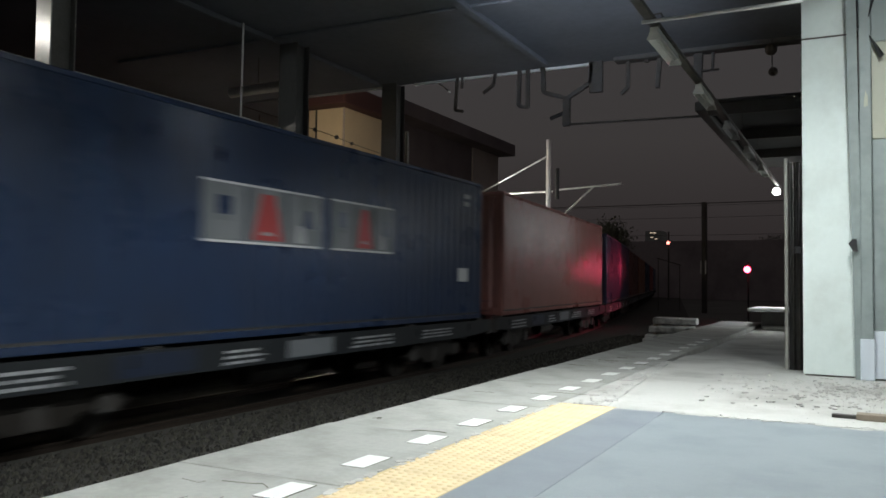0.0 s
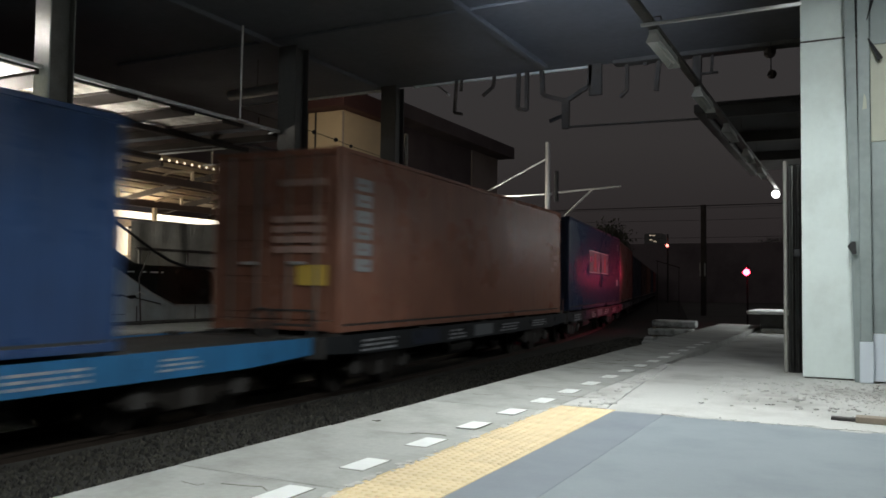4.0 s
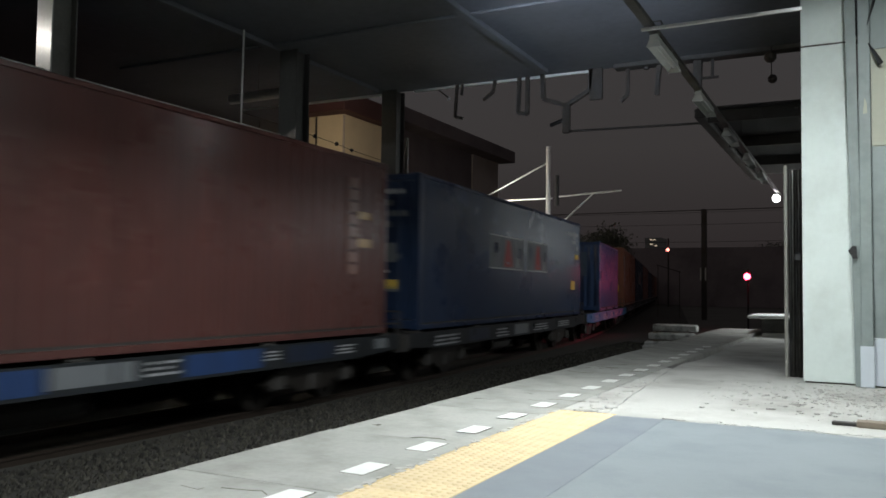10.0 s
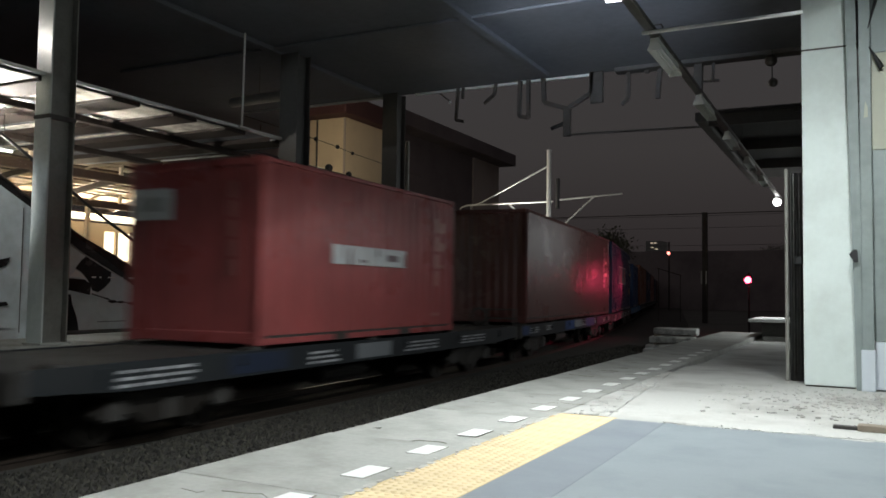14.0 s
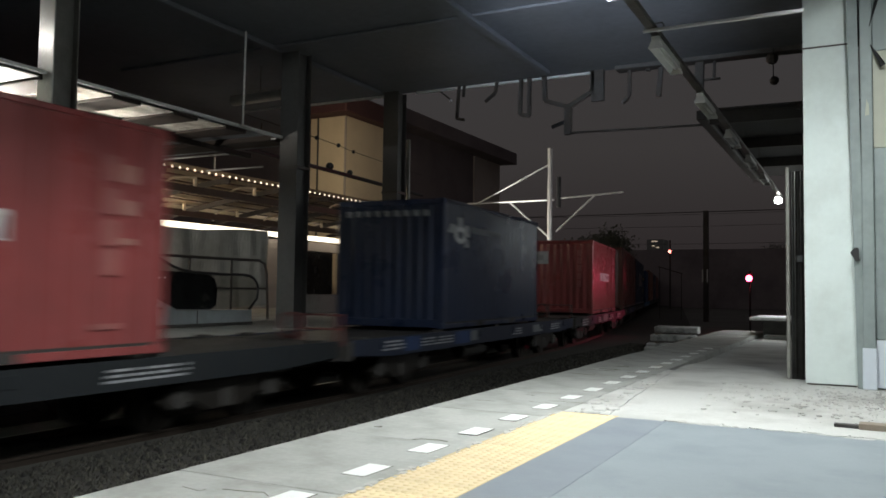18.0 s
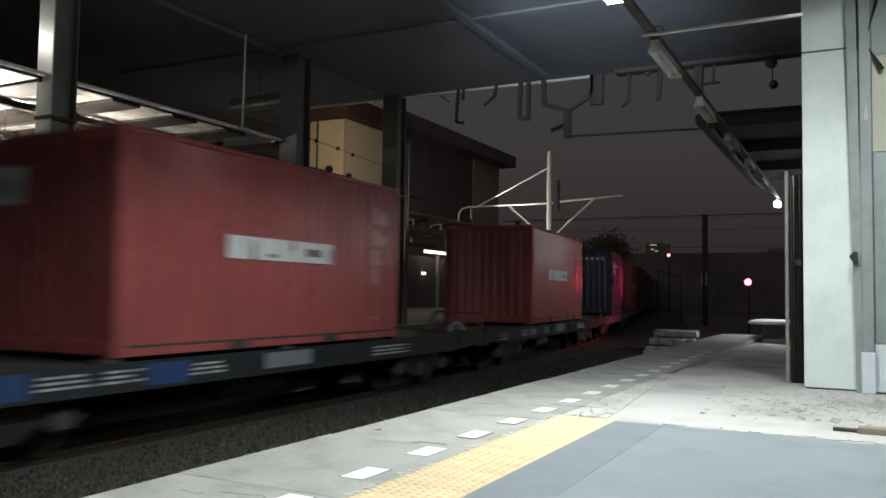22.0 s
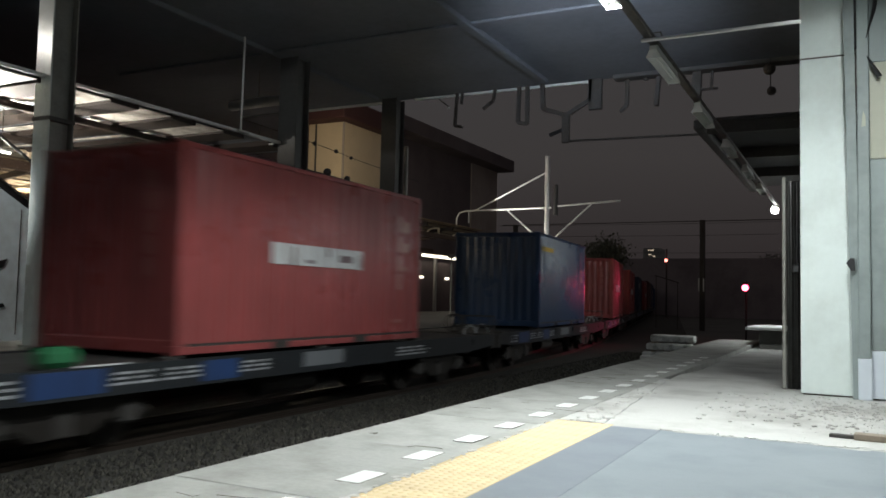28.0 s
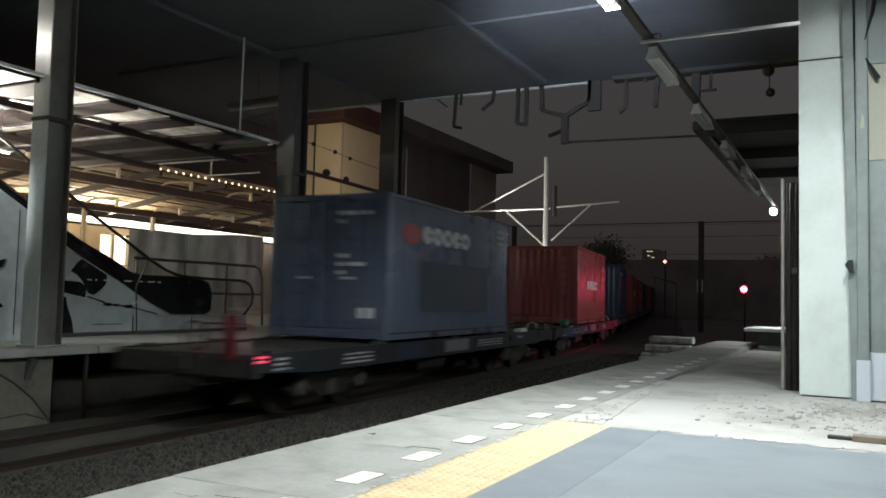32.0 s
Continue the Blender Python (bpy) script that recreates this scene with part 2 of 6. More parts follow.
# near-black tone of the recessed platform wall
near_black_concrete = pbr("near_black_concrete", (0.035, 0.033, 0.028), (0.07, 0.066, 0.056), 0.9, grain=14, stain=0.6, dirt=(0.02, 0.019, 0.016), big=1.2, bump=0.5)
lineside = pbr("lineside_plaster", (0.34, 0.29, 0.295), (0.44, 0.38, 0.39), 0.85, grain=2, stain=0.6, dirt=(0.1, 0.085, 0.09), big=0.15, bump=0.2)
leaf = pbr("leaves", (0.11, 0.115, 0.08), (0.16, 0.165, 0.12), 0.7, grain=3, bump=0.1)
pier_concrete = pbr("pier_concrete", (0.13, 0.127, 0.098), (0.21, 0.2, 0.16), 0.85, grain=12, stain=0.8, dirt=(0.07, 0.065, 0.055), big=1.6, bump=0.5)
canopy_sheet = pbr("canopy_sheet", (0.022, 0.022, 0.023), (0.04, 0.039, 0.038), 0.8, grain=7, stain=0.5, dirt=(0.05, 0.04, 0.032), big=1.2, bump=0.2)
sheet_metal = pbr("sheet_metal", (0.04, 0.04, 0.037), (0.1, 0.1, 0.095), 0.3, 0.9, grain=6, stain=0.6, dirt=(0.04, 0.03, 0.025), big=2.5, bump=0.1)
smoked_glass = glass("smoked_glass", (0.75, 0.74, 0.7), 0.02)
bark = pbr("bark", (0.06, 0.045, 0.035), (0.1, 0.08, 0.06), 0.9, grain=10, bump=0.6)
tube_glow = pbr("tube_glow", (0.9, 1.0, 0.98), (0.9, 1.0, 0.98), 0.4, bump=0, glow=14)
bulb_glow = pbr("bulb_glow", (1.0, 1.0, 0.97), (1, 1, 0.97), 0.4, bump=0, glow=25)
red_glow = pbr("red_glow", (1.0, 0.05, 0.1), (1, 0.05, 0.1), 0.3, bump=0, glow=22)
red_dim = pbr("red_dim", (1.0, 0.25, 0.2), (1, 0.25, 0.2), 0.3, bump=0, glow=4)
tail_red = pbr("tail_red", (0.9, 0.06, 0.12), (0.9, 0.06, 0.12), 0.3, bump=0, glow=1.1)
gap_glow = pbr("gap_glow", (1.0, 0.82, 0.6), (1, 0.8, 0.55), 0.4, bump=0, glow=1.6)
far_window_glow = pbr("far_window_glow", (1.0, 0.82, 0.6), (1, 0.8, 0.55), 0.4, bump=0, glow=0.5)
strip_glow = pbr("strip_glow", (1.0, 0.9, 0.72), (1, 0.9, 0.72), 0.4, bump=0, glow=2.4)

# ---- mesh tools ----


class Shape:
    """Collects the faces of one mesh."""

    def __init__(self):
        self.v, self.f = [], []

    def poly(self, pts, faces):
        k = len(self.v)
        self.v += [tuple(p) for p in pts]
        self.f += [tuple(i + k for i in q) for q in faces]
        return self

    def box(self, x0, x1, y0, y1, z0, z1, c=0.0, m=None):
        """A box, its edges chamfered by c."""
        lo, hi = (min(x0, x1), min(y0, y1), min(z0, z1)), (max(x0, x1), max(y0, y1), max(z0, z1))
        c = min(c, *(0.45 * (b - a) for a, b in zip(lo, hi)))
        if c <= 0:
            pts = [(hi[0] if i & 1 else lo[0], hi[1] if i & 2 else lo[1], hi[2] if i & 4 else lo[2]) for i in range(8)]
            faces = [(0, 2, 3, 1), (4, 5, 7, 6), (0, 1, 5, 4), (2, 6, 7, 3), (0, 4, 6, 2), (1, 3, 7, 5)]
        else:
            pts, faces = [], []
            for i in range(8):
                s = (i & 1, i >> 1 & 1, i >> 2 & 1)
                for a in range(3):
                    pts.append([(hi[k] - (0 if k == a else c)) if s[k] else (lo[k] + (0 if k == a else c)) for k in range(3)])
            mid = [(a + b) / 2 for a, b in zip(lo, hi)]

            def put(ids):
                p = [Vector(pts[j]) for j in ids]
                nrm = (p[1] - p[0]).cross(p[2] - p[0])
                faces.append(tuple(ids) if nrm.dot(sum(p, Vector()) / len(p) - Vector(mid)) > 0 else tuple(reversed(ids)))
            for a in range(3):
                b, d = (a + 1) % 3, (a + 2) % 3
                for s in (0, 1):
                    ring = [(s << a) | (u << b) | (w << d) for u, w in ((0, 0), (1, 0), (1, 1), (0, 1))]
                    put([i * 3 + a for i in ring])
                    for u in (0, 1):
                        i0, i1 = (s << a) | (u << b), (s << a) | (u << b) | (1 << d)
                        put([i0 * 3 + a, i1 * 3 + a, i1 * 3 + b, i0 * 3 + b])
            for i in range(8):
                put([i * 3, i * 3 + 1, i * 3 + 2])
        if m is not None:
            pts = [m @ Vector(p) for p in pts]
        return self.poly(pts, faces)

    def rod(self, p, q, r, n=8, r2=None):
        """A round bar from p to q."""
        p, q = Vector(p), Vector(q)
        w = (q - p).normalized()
        u = w.orthogonal().normalized()
        t = w.cross(u)
        r2 = r if r2 is None else r2
        ring = [(math.cos(2 * math.pi * i / n), math.sin(2 * math.pi * i / n)) for i in range(n)]
        pts = [p + (u * a + t * b) * r for a, b in ring] + [q + (u * a + t * b) * r2 for a, b in ring]
        faces = [(i, (i + 1) % n, n + (i + 1) % n, n + i) for i in range(n)] + [tuple(reversed(range(n))), tuple(range(n, 2 * n))]
        return self.poly(pts, faces)

    def pipe(self, pts, r, n=8):
        """A bent round bar through the points, in one piece."""
        p = [Vector(q) for q in pts]
        ways = [(b - a).normalized() for a, b in zip(p, p[1:])]
        u, rows = ways[0].orthogonal().normalized(), []
        for i, q in enumerate(p):
            w = (ways[max(0, i - 1)] + ways[min(i, len(ways) - 1)]).normalized()
            u = (u - w * u.dot(w)).normalized()
            t = w.cross(u)
            rows += [q + (u * math.cos(2 * math.pi * k / n) + t * math.sin(2 * math.pi * k / n)) * r for k in range(n)]
        m = len(p)
        faces = [(i * n + k, i * n + (k + 1) % n, (i + 1) * n + (k + 1) % n, (i + 1) * n + k) for i in range(m - 1) for k in range(n)]
        return self.poly(rows, faces + [tuple(reversed(range(n))), tuple(range((m - 1) * n, m * n))])

    def bar(self, p, q, w, h):
        """A square bar from p to q, w wide and h high."""
        p, q = Vector(p), Vector(q)
        d = (q - p).normalized()
        side = d.cross(Vector((0, 0, 1)))
        side = side.normalized() if side.length > 1e-4 else Vector((1, 0, 0))
        up = side.cross(d)
        pts = [e + side * (a * w / 2) + up * (b * h / 2) for e in (p, q) for a, b in ((-1, -1), (1, -1), (1, 1), (-1, 1))]
        return self.poly(pts, [(0, 1, 2, 3), (7, 6, 5, 4), (0, 4, 5, 1), (1, 5, 6, 2), (2, 6, 7, 3), (3, 7, 4, 0)])

    def prism(self, outline, x0, x1, axis="x"):
        """An outline (list of pairs) drawn out along an axis; x: pairs are y, z; y: pairs are x, z; z: pairs are x, y."""
        n = len(outline)

        def place3(e, a, b):
            return {"x": (e, a, b), "y": (a, e, b), "z": (a, b, e)}[axis]
        pts = [place3(x0, *o) for o in outline] + [place3(x1, *o) for o in outline]
        return self.poly(pts, [(i, (i + 1) % n, n + (i + 1) % n, n + i) for i in range(n)] + [tuple(reversed(range(n))), tuple(range(n, 2 * n))])

    def ball(self, at, r, n=10, squash=1.0):
        k, pts, faces = n // 2, [], []
        for i in range(k + 1):
            a = math.pi * i / k
            for j in range(n):
                b = 2 * math.pi * j / n
                pts.append((at[0] + r * math.sin(a) * math.cos(b), at[1] + r * math.sin(a) * math.sin(b), at[2] + r * squash * math.cos(a)))
        for i in range(k):
            for j in range(n):
                faces.append((i * n + j, (i + 1) * n + j, (i + 1) * n + (j + 1) % n, i * n + (j + 1) % n))
        return self.poly(pts, faces)

    def torus(self, at, r, thick, n=14, k=6):
        """A ring in the x-z plane."""
        pts = []
        for i in range(n):
            a = 2 * math.pi * i / n
            for j in range(k):
                b = 2 * math.pi * j / k
                q = r + thick * math.cos(b)
                pts.append((at[0] + q * math.cos(a), at[1] + thick * math.sin(b), at[2] + q * math.sin(a)))
        return self.poly(pts, [(i * k + j, ((i + 1) % n) * k + j, ((i + 1) % n) * k + (j + 1) % k, i * k + (j + 1) % k) for i in range(n) for j in range(k)])

    def mesh(self, name, material):
        me = bpy.data.meshes.new(name)
        me.from_pydata(self.v, [], self.f)
        b = bmesh.new()
        b.from_mesh(me)
        if len(b.verts) < 60000:
            bmesh.ops.recalc_face_normals(b, faces=b.faces)
        b.to_mesh(me)
        b.free()
        me.materials.append(material)
        return me


def part(name, shape, material, parent=None, label="", at=None):
    data = shape if isinstance(shape, bpy.types.Mesh) else shape.mesh(name, material)
    ob = new(name, data)
    if at is not None:
        ob.matrix_basis = at
    if parent is not None:
        ob.parent = parent
    if label:
        tagged(ob, label)
    return ob


def thing(name, label, category, group="", kind="", at=None):
    ob = new(name)
    ob.empty_display_size = 0.2
    if at is not None:
        ob.matrix_basis = at
    return tagged(ob, label, category, group, kind)


def B(*a, c=0.01, m=None):
    return Shape().box(*a, c=c, m=m)

# ---- the track's line ----
TRACK_X, RAIL_Z, BEND_AT, BEND, BEND_LEN = -8.374, -0.62, 8.94, 0.00644, 30.0
PITCH, DECK = 13.371, 1.027


def on_track(s):
    """The place and heading, s metres along the track from the camera's cross-line: straight, a bend to the far side, straight."""
    if s <= BEND_AT:
        return TRACK_X, s, 0.0
    a = min(s - BEND_AT, BEND_LEN) * BEND
    x, y = TRACK_X - (1 - math.cos(a)) / BEND, BEND_AT + math.sin(a) / BEND
    rest = max(0.0, s - BEND_AT - BEND_LEN)
    return x - math.sin(a) * rest, y + math.cos(a) * rest, a


def travelled(t):
    u = t / 10
    return 49.922 * u - 1.027 * u * u + 0.0917 * u ** 3


# ---- ground, tracks ----
ground = part("ground", B(-1500, 1500, -1500, 1500, -1.6, -0.9, c=0), ground_mat)
tagged(ground, "dark trodden soil and cinders beside the railway tracks", "ground", kind="structure")

bed = Shape()
steps = [-14 + 2.0 * i for i in range(75)]
prof = [(-2.6, -0.9), (-1.7, -0.72), (1.7, -0.72), (4.45, -0.78), (4.48, -0.9)]
ring = []
for s in steps:
    x, y, a = on_track(s)
    ring.append([(x + math.cos(a) * u, y + math.sin(a) * u, z) for u, z in prof])
k = len(prof)
bed.poly([p for r in ring for p in r], [(i * k + j, i * k + j + 1, (i + 1) * k + j + 1, (i + 1) * k + j) for i in range(len(ring) - 1) for j in range(k - 1)])
tagged(part("ballast_bed", bed, ballast_mat), "grey crushed-stone ballast bed under the tracks", "ballast", kind="structure")

rnd = random.Random(4)
stones = Shape()
for i in range(36000):
    x, y = rnd.uniform(-7.6, -3.93), 1.0 + 29.0 * rnd.random() ** 1.5
    zb = -0.72 - 0.06 * max(0.0, x + 6.67) / 2.75
    r = 0.012 + 0.03 * rnd.random() ** 2
    top = [(x + r * math.cos(a) * rnd.uniform(0.7, 1.2), y + r * math.sin(a) * rnd.uniform(0.7, 1.2), zb + rnd.uniform(-0.015, 0.015)) for a in (0.3, 1.6, 2.9, 4.1, 5.3)]
    tip = (x + rnd.uniform(-0.3, 0.3) * r, y + rnd.uniform(-0.3, 0.3) * r, zb + 0.01 + r * rnd.uniform(0.5, 1.2))
    stones.poly(top + [tip], [(j, (j + 1) % 5, 5) for j in range(5)])
tagged(part("ballast_stones", stones, stone_mat), "loose angular grey ballast stones beside the platform", "stones", kind="stuff")


def swept(outline, offset, s0, s1, step):
    sh, n, rows = Shape(), len(outline), []
    s = s0
    while s <= s1 + 1e-6:
        x, y, a = on_track(s)
        rows.append([(x + math.cos(a) * (offset + u), y + math.sin(a) * (offset + u), z) for u, z in outline])
        s += step
    sh.poly([p for r in rows for p in r], [(i * n + j, i * n + (j + 1) % n, (i + 1) * n + (j + 1) % n, (i + 1) * n + j) for i in range(len(rows) - 1) for j in range(n)])
    return sh


track = thing("railway_track", "steel rails on concrete sleepers in dark ballast", "track", kind="structure")
for off in (-0.57, 0.57):
    part("rail", swept([(-0.065, RAIL_Z - 0.14), (0.065, RAIL_Z - 0.14), (0.02, RAIL_Z - 0.11), (0.02, RAIL_Z - 0.04), (0.036, RAIL_Z - 0.03), (0.036, RAIL_Z),
                        (-0.036, RAIL_Z), (-0.036, RAIL_Z - 0.03), (-0.02, RAIL_Z - 0.04), (-0.02, RAIL_Z - 0.11)], off, -14, 130, 2.0), rail_steel, track)
sleeper_mesh = B(-1.0, 1.0, -0.12, 0.12, -0.14, 0.0, c=0.02).mesh("sleeper", dark_concrete)
for i in range(70):
    x, y, a = on_track(-8 + 0.65 * i)
    part("sleeper", sleeper_mesh, dark_concrete, track, at=pose(x, y, RAIL_Z - 0.13, 0, 0, math.degrees(a)))

# ---- the platform ----
EDGE, PLAT_END = -3.888, 27.6
platform = thing("platform", "worn concrete station platform with a tactile strip", "platform", kind="structure")
part("core", Shape().box(EDGE + 0.12, 8, -8, PLAT_END - 0.05, -1.0, -0.13), dark_concrete, platform, "dark concrete platform wall")
slab_mesh = [Shape().box(EDGE, -2.62, 0.0025, 1.6975, -0.13, h, c=0.008).mesh("edge_slab", concrete) for h in (0.0, -0.004, 0.003)]
for i in range(21):
    part("edge_slab", slab_mesh[i * 2 % 3], concrete, platform, at=pose(0, -8 + 1.7 * i, 0))
EDGE_LINE = [(7.58 + 0.16 * i, -2.17 - 0.44 * min(1.0, max(0.0, 0.16 * i - 0.6) / 6.0) + 0.05 * noise.noise((i * 0.23, 1.7, 0)) * max(0.1, 1 - i / 60) + 0.02 * noise.noise((i * 0.9, 0.4, 2)) * max(0.1, 1 - i / 60)) for i in range(126)]


def floor_fall(y):
    """The screed falls away past the column, below the edge slabs."""
    u = min(1.0, max(0.0, (y - 12.5) / 4.0))
    return -0.002 - 0.11 * u * u * (3 - 2 * u)


screed = Shape()
screed.poly([p for y, x in EDGE_LINE for p in ((x, y, -0.128), (x, y, floor_fall(y)), (8, y, floor_fall(y)), (8, y, -0.128))],
            [(i * 4 + j, i * 4 + (j + 1) % 4, i * 4 + 4 + (j + 1) % 4, i * 4 + 4 + j) for i in range(len(EDGE_LINE) - 1) for j in range(4)] + [(0, 1, 2, 3), (503, 502, 501, 500)])
part("inner_floor", screed, raw_concrete, platform, "raw pale concrete screed")
part("under_floor", Shape().box(-2.612, 8, -8, 7.574, -0.13, -0.012), raw_concrete, platform)
# a strip of crumbled mortar between edge slabs and screed, with an open crack along the screed
lip = Shape()
ring = []
for i, (y, x) in enumerate(EDGE_LINE[1:33]):
    g = 0.014 + 0.022 * max(0.0, noise.noise((i * 0.31, 7.0, 0)))
    hs = [-0.006 + 0.022 * min(1.0, i / 5) * noise.noise((i * 0.7, k * 1.3, 5)) for k in range(5)]
    w = x - g + 2.612
    ring.append([(-2.612, y, -0.12)] + [(-2.612 + w * k / 4, y, hs[k]) for k in range(5)] + [(x - g, y, -0.12)])
lip.poly([p for r in ring for p in r], [(i * 7 + j, i * 7 + j + 1, i * 7 + j + 8, i * 7 + j + 7) for i in range(len(ring) - 1) for j in range(6)])
for i in range(46):
    y, u, q = 7.75 + 3.4 * rnd.random() ** 1.6, rnd.random(), rnd.gauss(0, 0.09)
    r = 0.012 + 0.05 * rnd.random() ** 3
    lip.box(-r, r, -0.8 * r, 0.9 * r, -0.02, 0.28 * r, c=0.2 * r, m=pose(min(-2.2, -2.36 + q), y, 0.0, 0, 0, 90 * u))
part("mortar_strip", lip, raw_concrete, platform, "crumbled mortar strip along the edge slabs")
# tactile tiles with studs, two rows
tile = Shape().box(-0.133, 0.133, -0.133, 0.133, -0.012, 0.006, c=0.004)
for i in range(4):
    for j in range(4):
        cx, cy = -0.1 + 0.0667 * i, -0.1 + 0.0667 * j
        o = [(cx + 0.024 * math.cos(k), cy + 0.024 * math.sin(k)) for k in (0, 0.785, 1.571, 2.356, 3.142, 3.927, 4.712, 5.498)]
        q = [(cx + 0.016 * math.cos(k), cy + 0.016 * math.sin(k)) for k in (0, 0.785, 1.571, 2.356, 3.142, 3.927, 4.712, 5.498)]
        tile.poly([(*p, 0.006) for p in o] + [(*p, 0.0125) for p in q], [(k, (k + 1) % 8, 8 + (k + 1) % 8, 8 + k) for k in range(8)] + [tuple(range(8, 16))])
tile_mesh = tile.mesh("tactile_tile", yellow_tile)
for i in range(50):
    for x in (-2.45, -2.181):
        part("tactile_tile", tile_mesh, yellow_tile, platform, at=pose(x, 7.46 - 0.269 * i, 0.0))
part("tile_bed", Shape().box(-2.618, -2.035, -8, 7.66, -0.02, 0.002), pbr("yellow_grout", (0.56, 0.42, 0.21), (0.64, 0.5, 0.28), 0.8, grain=60, stain=0.5, dirt=(0.45, 0.38, 0.25), big=4, bump=0.3), platform, "ochre mortar under the tactile tiles")
# grey floor: a darker border, then larger sheets
for y0, y1 in ((1.55, 7.55), (-4.45, 1.548), (-8, -4.452)):
    part("border_tile", Shape().box(-2.03, -1.5695, y0, y1, -0.012, 0.008, c=0.003), floor_border, platform)
    for j in range(4):
        part("floor_sheet", Shape().box(-1.5685 + 2.4 * j, -1.5685 + 2.4 * (j + 1) - 0.001, y0, y1, -0.012, 0.008, c=0.003), floor_grey, platform)
mark_mesh = B(-0.086, 0.086, -0.168, 0.168, 0.0, 0.0045, c=0.0015).mesh("white_marker", white_paint)
pad_mesh = Shape().prism([(-0.09, -0.166), (-0.08, -0.174), (0.02, -0.17), (0.09, -0.172), (0.089, -0.1), (0.093, 0.09), (0.089, 0.184), (-0.03, 0.174), (-0.092, 0.18), (-0.088, 0.05)], 0.0, 0.003, "z").mesh("marker_bed", pier_concrete)
for i in range(28):
    y = 4.50 + 0.842 * (i - 11)
    part("marker_bed", pad_mesh, pier_concrete, platform, at=pose(-2.845, y, 0.002))
    part("white_marker", mark_mesh, white_paint, platform, at=pose(-2.845, y, 0.003))

# cracks and chipped spots in the edge slabs, cement smeared along the tactile strip
for i in range(26):
    x, y, sh = rnd.uniform(EDGE + 0.15, -2.95), 2.8 + 14 * rnd.random() ** 1.2, []
    for k in range(rnd.randint(3, 6)):
        sh.append((x, y, 0.0005))
        x, y = x + rnd.uniform(-0.03, 0.2), y + rnd.uniform(-0.07, 0.07)
    part("slab_crack", Shape().pipe(sh, rnd.uniform(0.0012, 0.0035), 4), pier_concrete, platform, "dark hairline crack")
smear = Shape()
for i in range(150):
    r, y = 0.008 + 0.026 * rnd.random() ** 2, 7.7 - 6.5 * rnd.random()
    pts = [(r * (0.7 + 0.5 * rnd.random()) * math.cos(a), 1.6 * r * (0.7 + 0.5 * rnd.random()) * math.sin(a)) for a in (0, 0.9, 1.8, 2.7, 3.6, 4.5, 5.4)]
    xx = -2.61 + rnd.gauss(0, 0.016)
    smear.prism([(xx + p, y + q) for p, q in pts], 0.0, 0.004 + 0.005 * rnd.random(), "z")
part("cement_smear", smear, raw_concrete, platform, "cement smeared along the tactile strip")
splash = Shape()
for i in range(260):
    r = 0.012 + 0.07 * rnd.random() ** 3
    x, y = -1.6 + 3.6 * rnd.random() ** 0.6, 7.56 + rnd.gauss(0.02, 0.03)
    pts = [(x + 1.7 * r * (0.6 + 0.6 * rnd.random()) * math.cos(a), y + r * (0.6 + 0.6 * rnd.random()) * math.sin(a)) for a in (0, 0.8, 1.6, 2.4, 3.2, 4.0, 4.8, 5.6)]
    splash.prism(pts, -0.004, 0.009 + 0.008 * rnd.random(), "z")
part("mortar_splash", splash, raw_concrete, platform, "splashed mortar along the floor's edge")

# rubble at the foot of the column
rubble = Shape()
for i in range(2300):
    x, y = rnd.gauss(0.15, 0.75), 10.3 + abs(rnd.gauss(0, 0.6)) * rnd.choice((-1.6, 1))
    if not (-1.6 < x < 2.2 and 7.75 < y < 11.6):
        continue
    r = 0.003 + 0.024 * rnd.random() ** 6
    rubble.box(-r, r, -r * 0.7, r * 0.7, -0.004, r * 0.6, c=0, m=pose(x, y, 0, 0, 0, rnd.uniform(0, 90)))
tagged(part("mortar_rubble", rubble, raw_concrete), "scattered crumbs of mortar and broken concrete on the screed", "rubble", kind="stuff")
plank = thing("timber_offcut", "grey timber offcut lying on the screed edge", "plank", at=pose(0.42, 8.1, 0.0, 0, 0, -3))
part("board", Shape().box(-0.42, 0.75, -0.07, 0.07, 0, 0.055, c=0.006), wood, plank)
part("batten", Shape().box(-0.62, -0.4, -0.03, 0.05, 0, 0.03, c=0.004), black_steel, plank)

# ---- the concourse above ----
TOP = 6.47
concourse = thing("concourse_deck", "dark unlit underside of the overhead concourse", "ceiling", kind="structure")
part("ceiling", Shape().box(-31.5, 8.3, -8.3, 18.7, TOP, TOP + 0.7), soffit, concourse)
for y in (-2.6, 2.8, 8.26, 13.9):
    part("cross_beam", Shape().box(-16, 8, y - 0.17, y + 0.17, TOP - 0.06, TOP - 0.002, c=0.02), soffit, concourse)
for x in (-11.35, -6.6, -0.3):
    part("long_beam", Shape().box(x - 0.1, x + 0.1, -8, 18.15, TOP - 0.11, TOP - 0.004, c=0.015), soffit, concourse)
part("ceiling", Shape().prism([(-14.2, 18.702), (-17.9, 23.6), (-31.5, 23.6), (-31.5, 18.702)], TOP, TOP + 0.7, "z"), soffit, concourse)
part("flashing", Shape().box(-14.2, -11.25, 18.64, 18.72, TOP - 0.055, TOP - 0.005), white_paint, concourse, "thin pale metal flashing")
part("flashing", Shape().box(-10.45, -5.55, 18.64, 18.72, TOP - 0.055, TOP - 0.005), white_paint, concourse, "thin pale metal flashing")
part("edge_beam", Shape().box(-5.0, 8, 18.4, 18.75, TOP - 0.1, TOP + 0.6, c=0.02), column_dark, concourse)

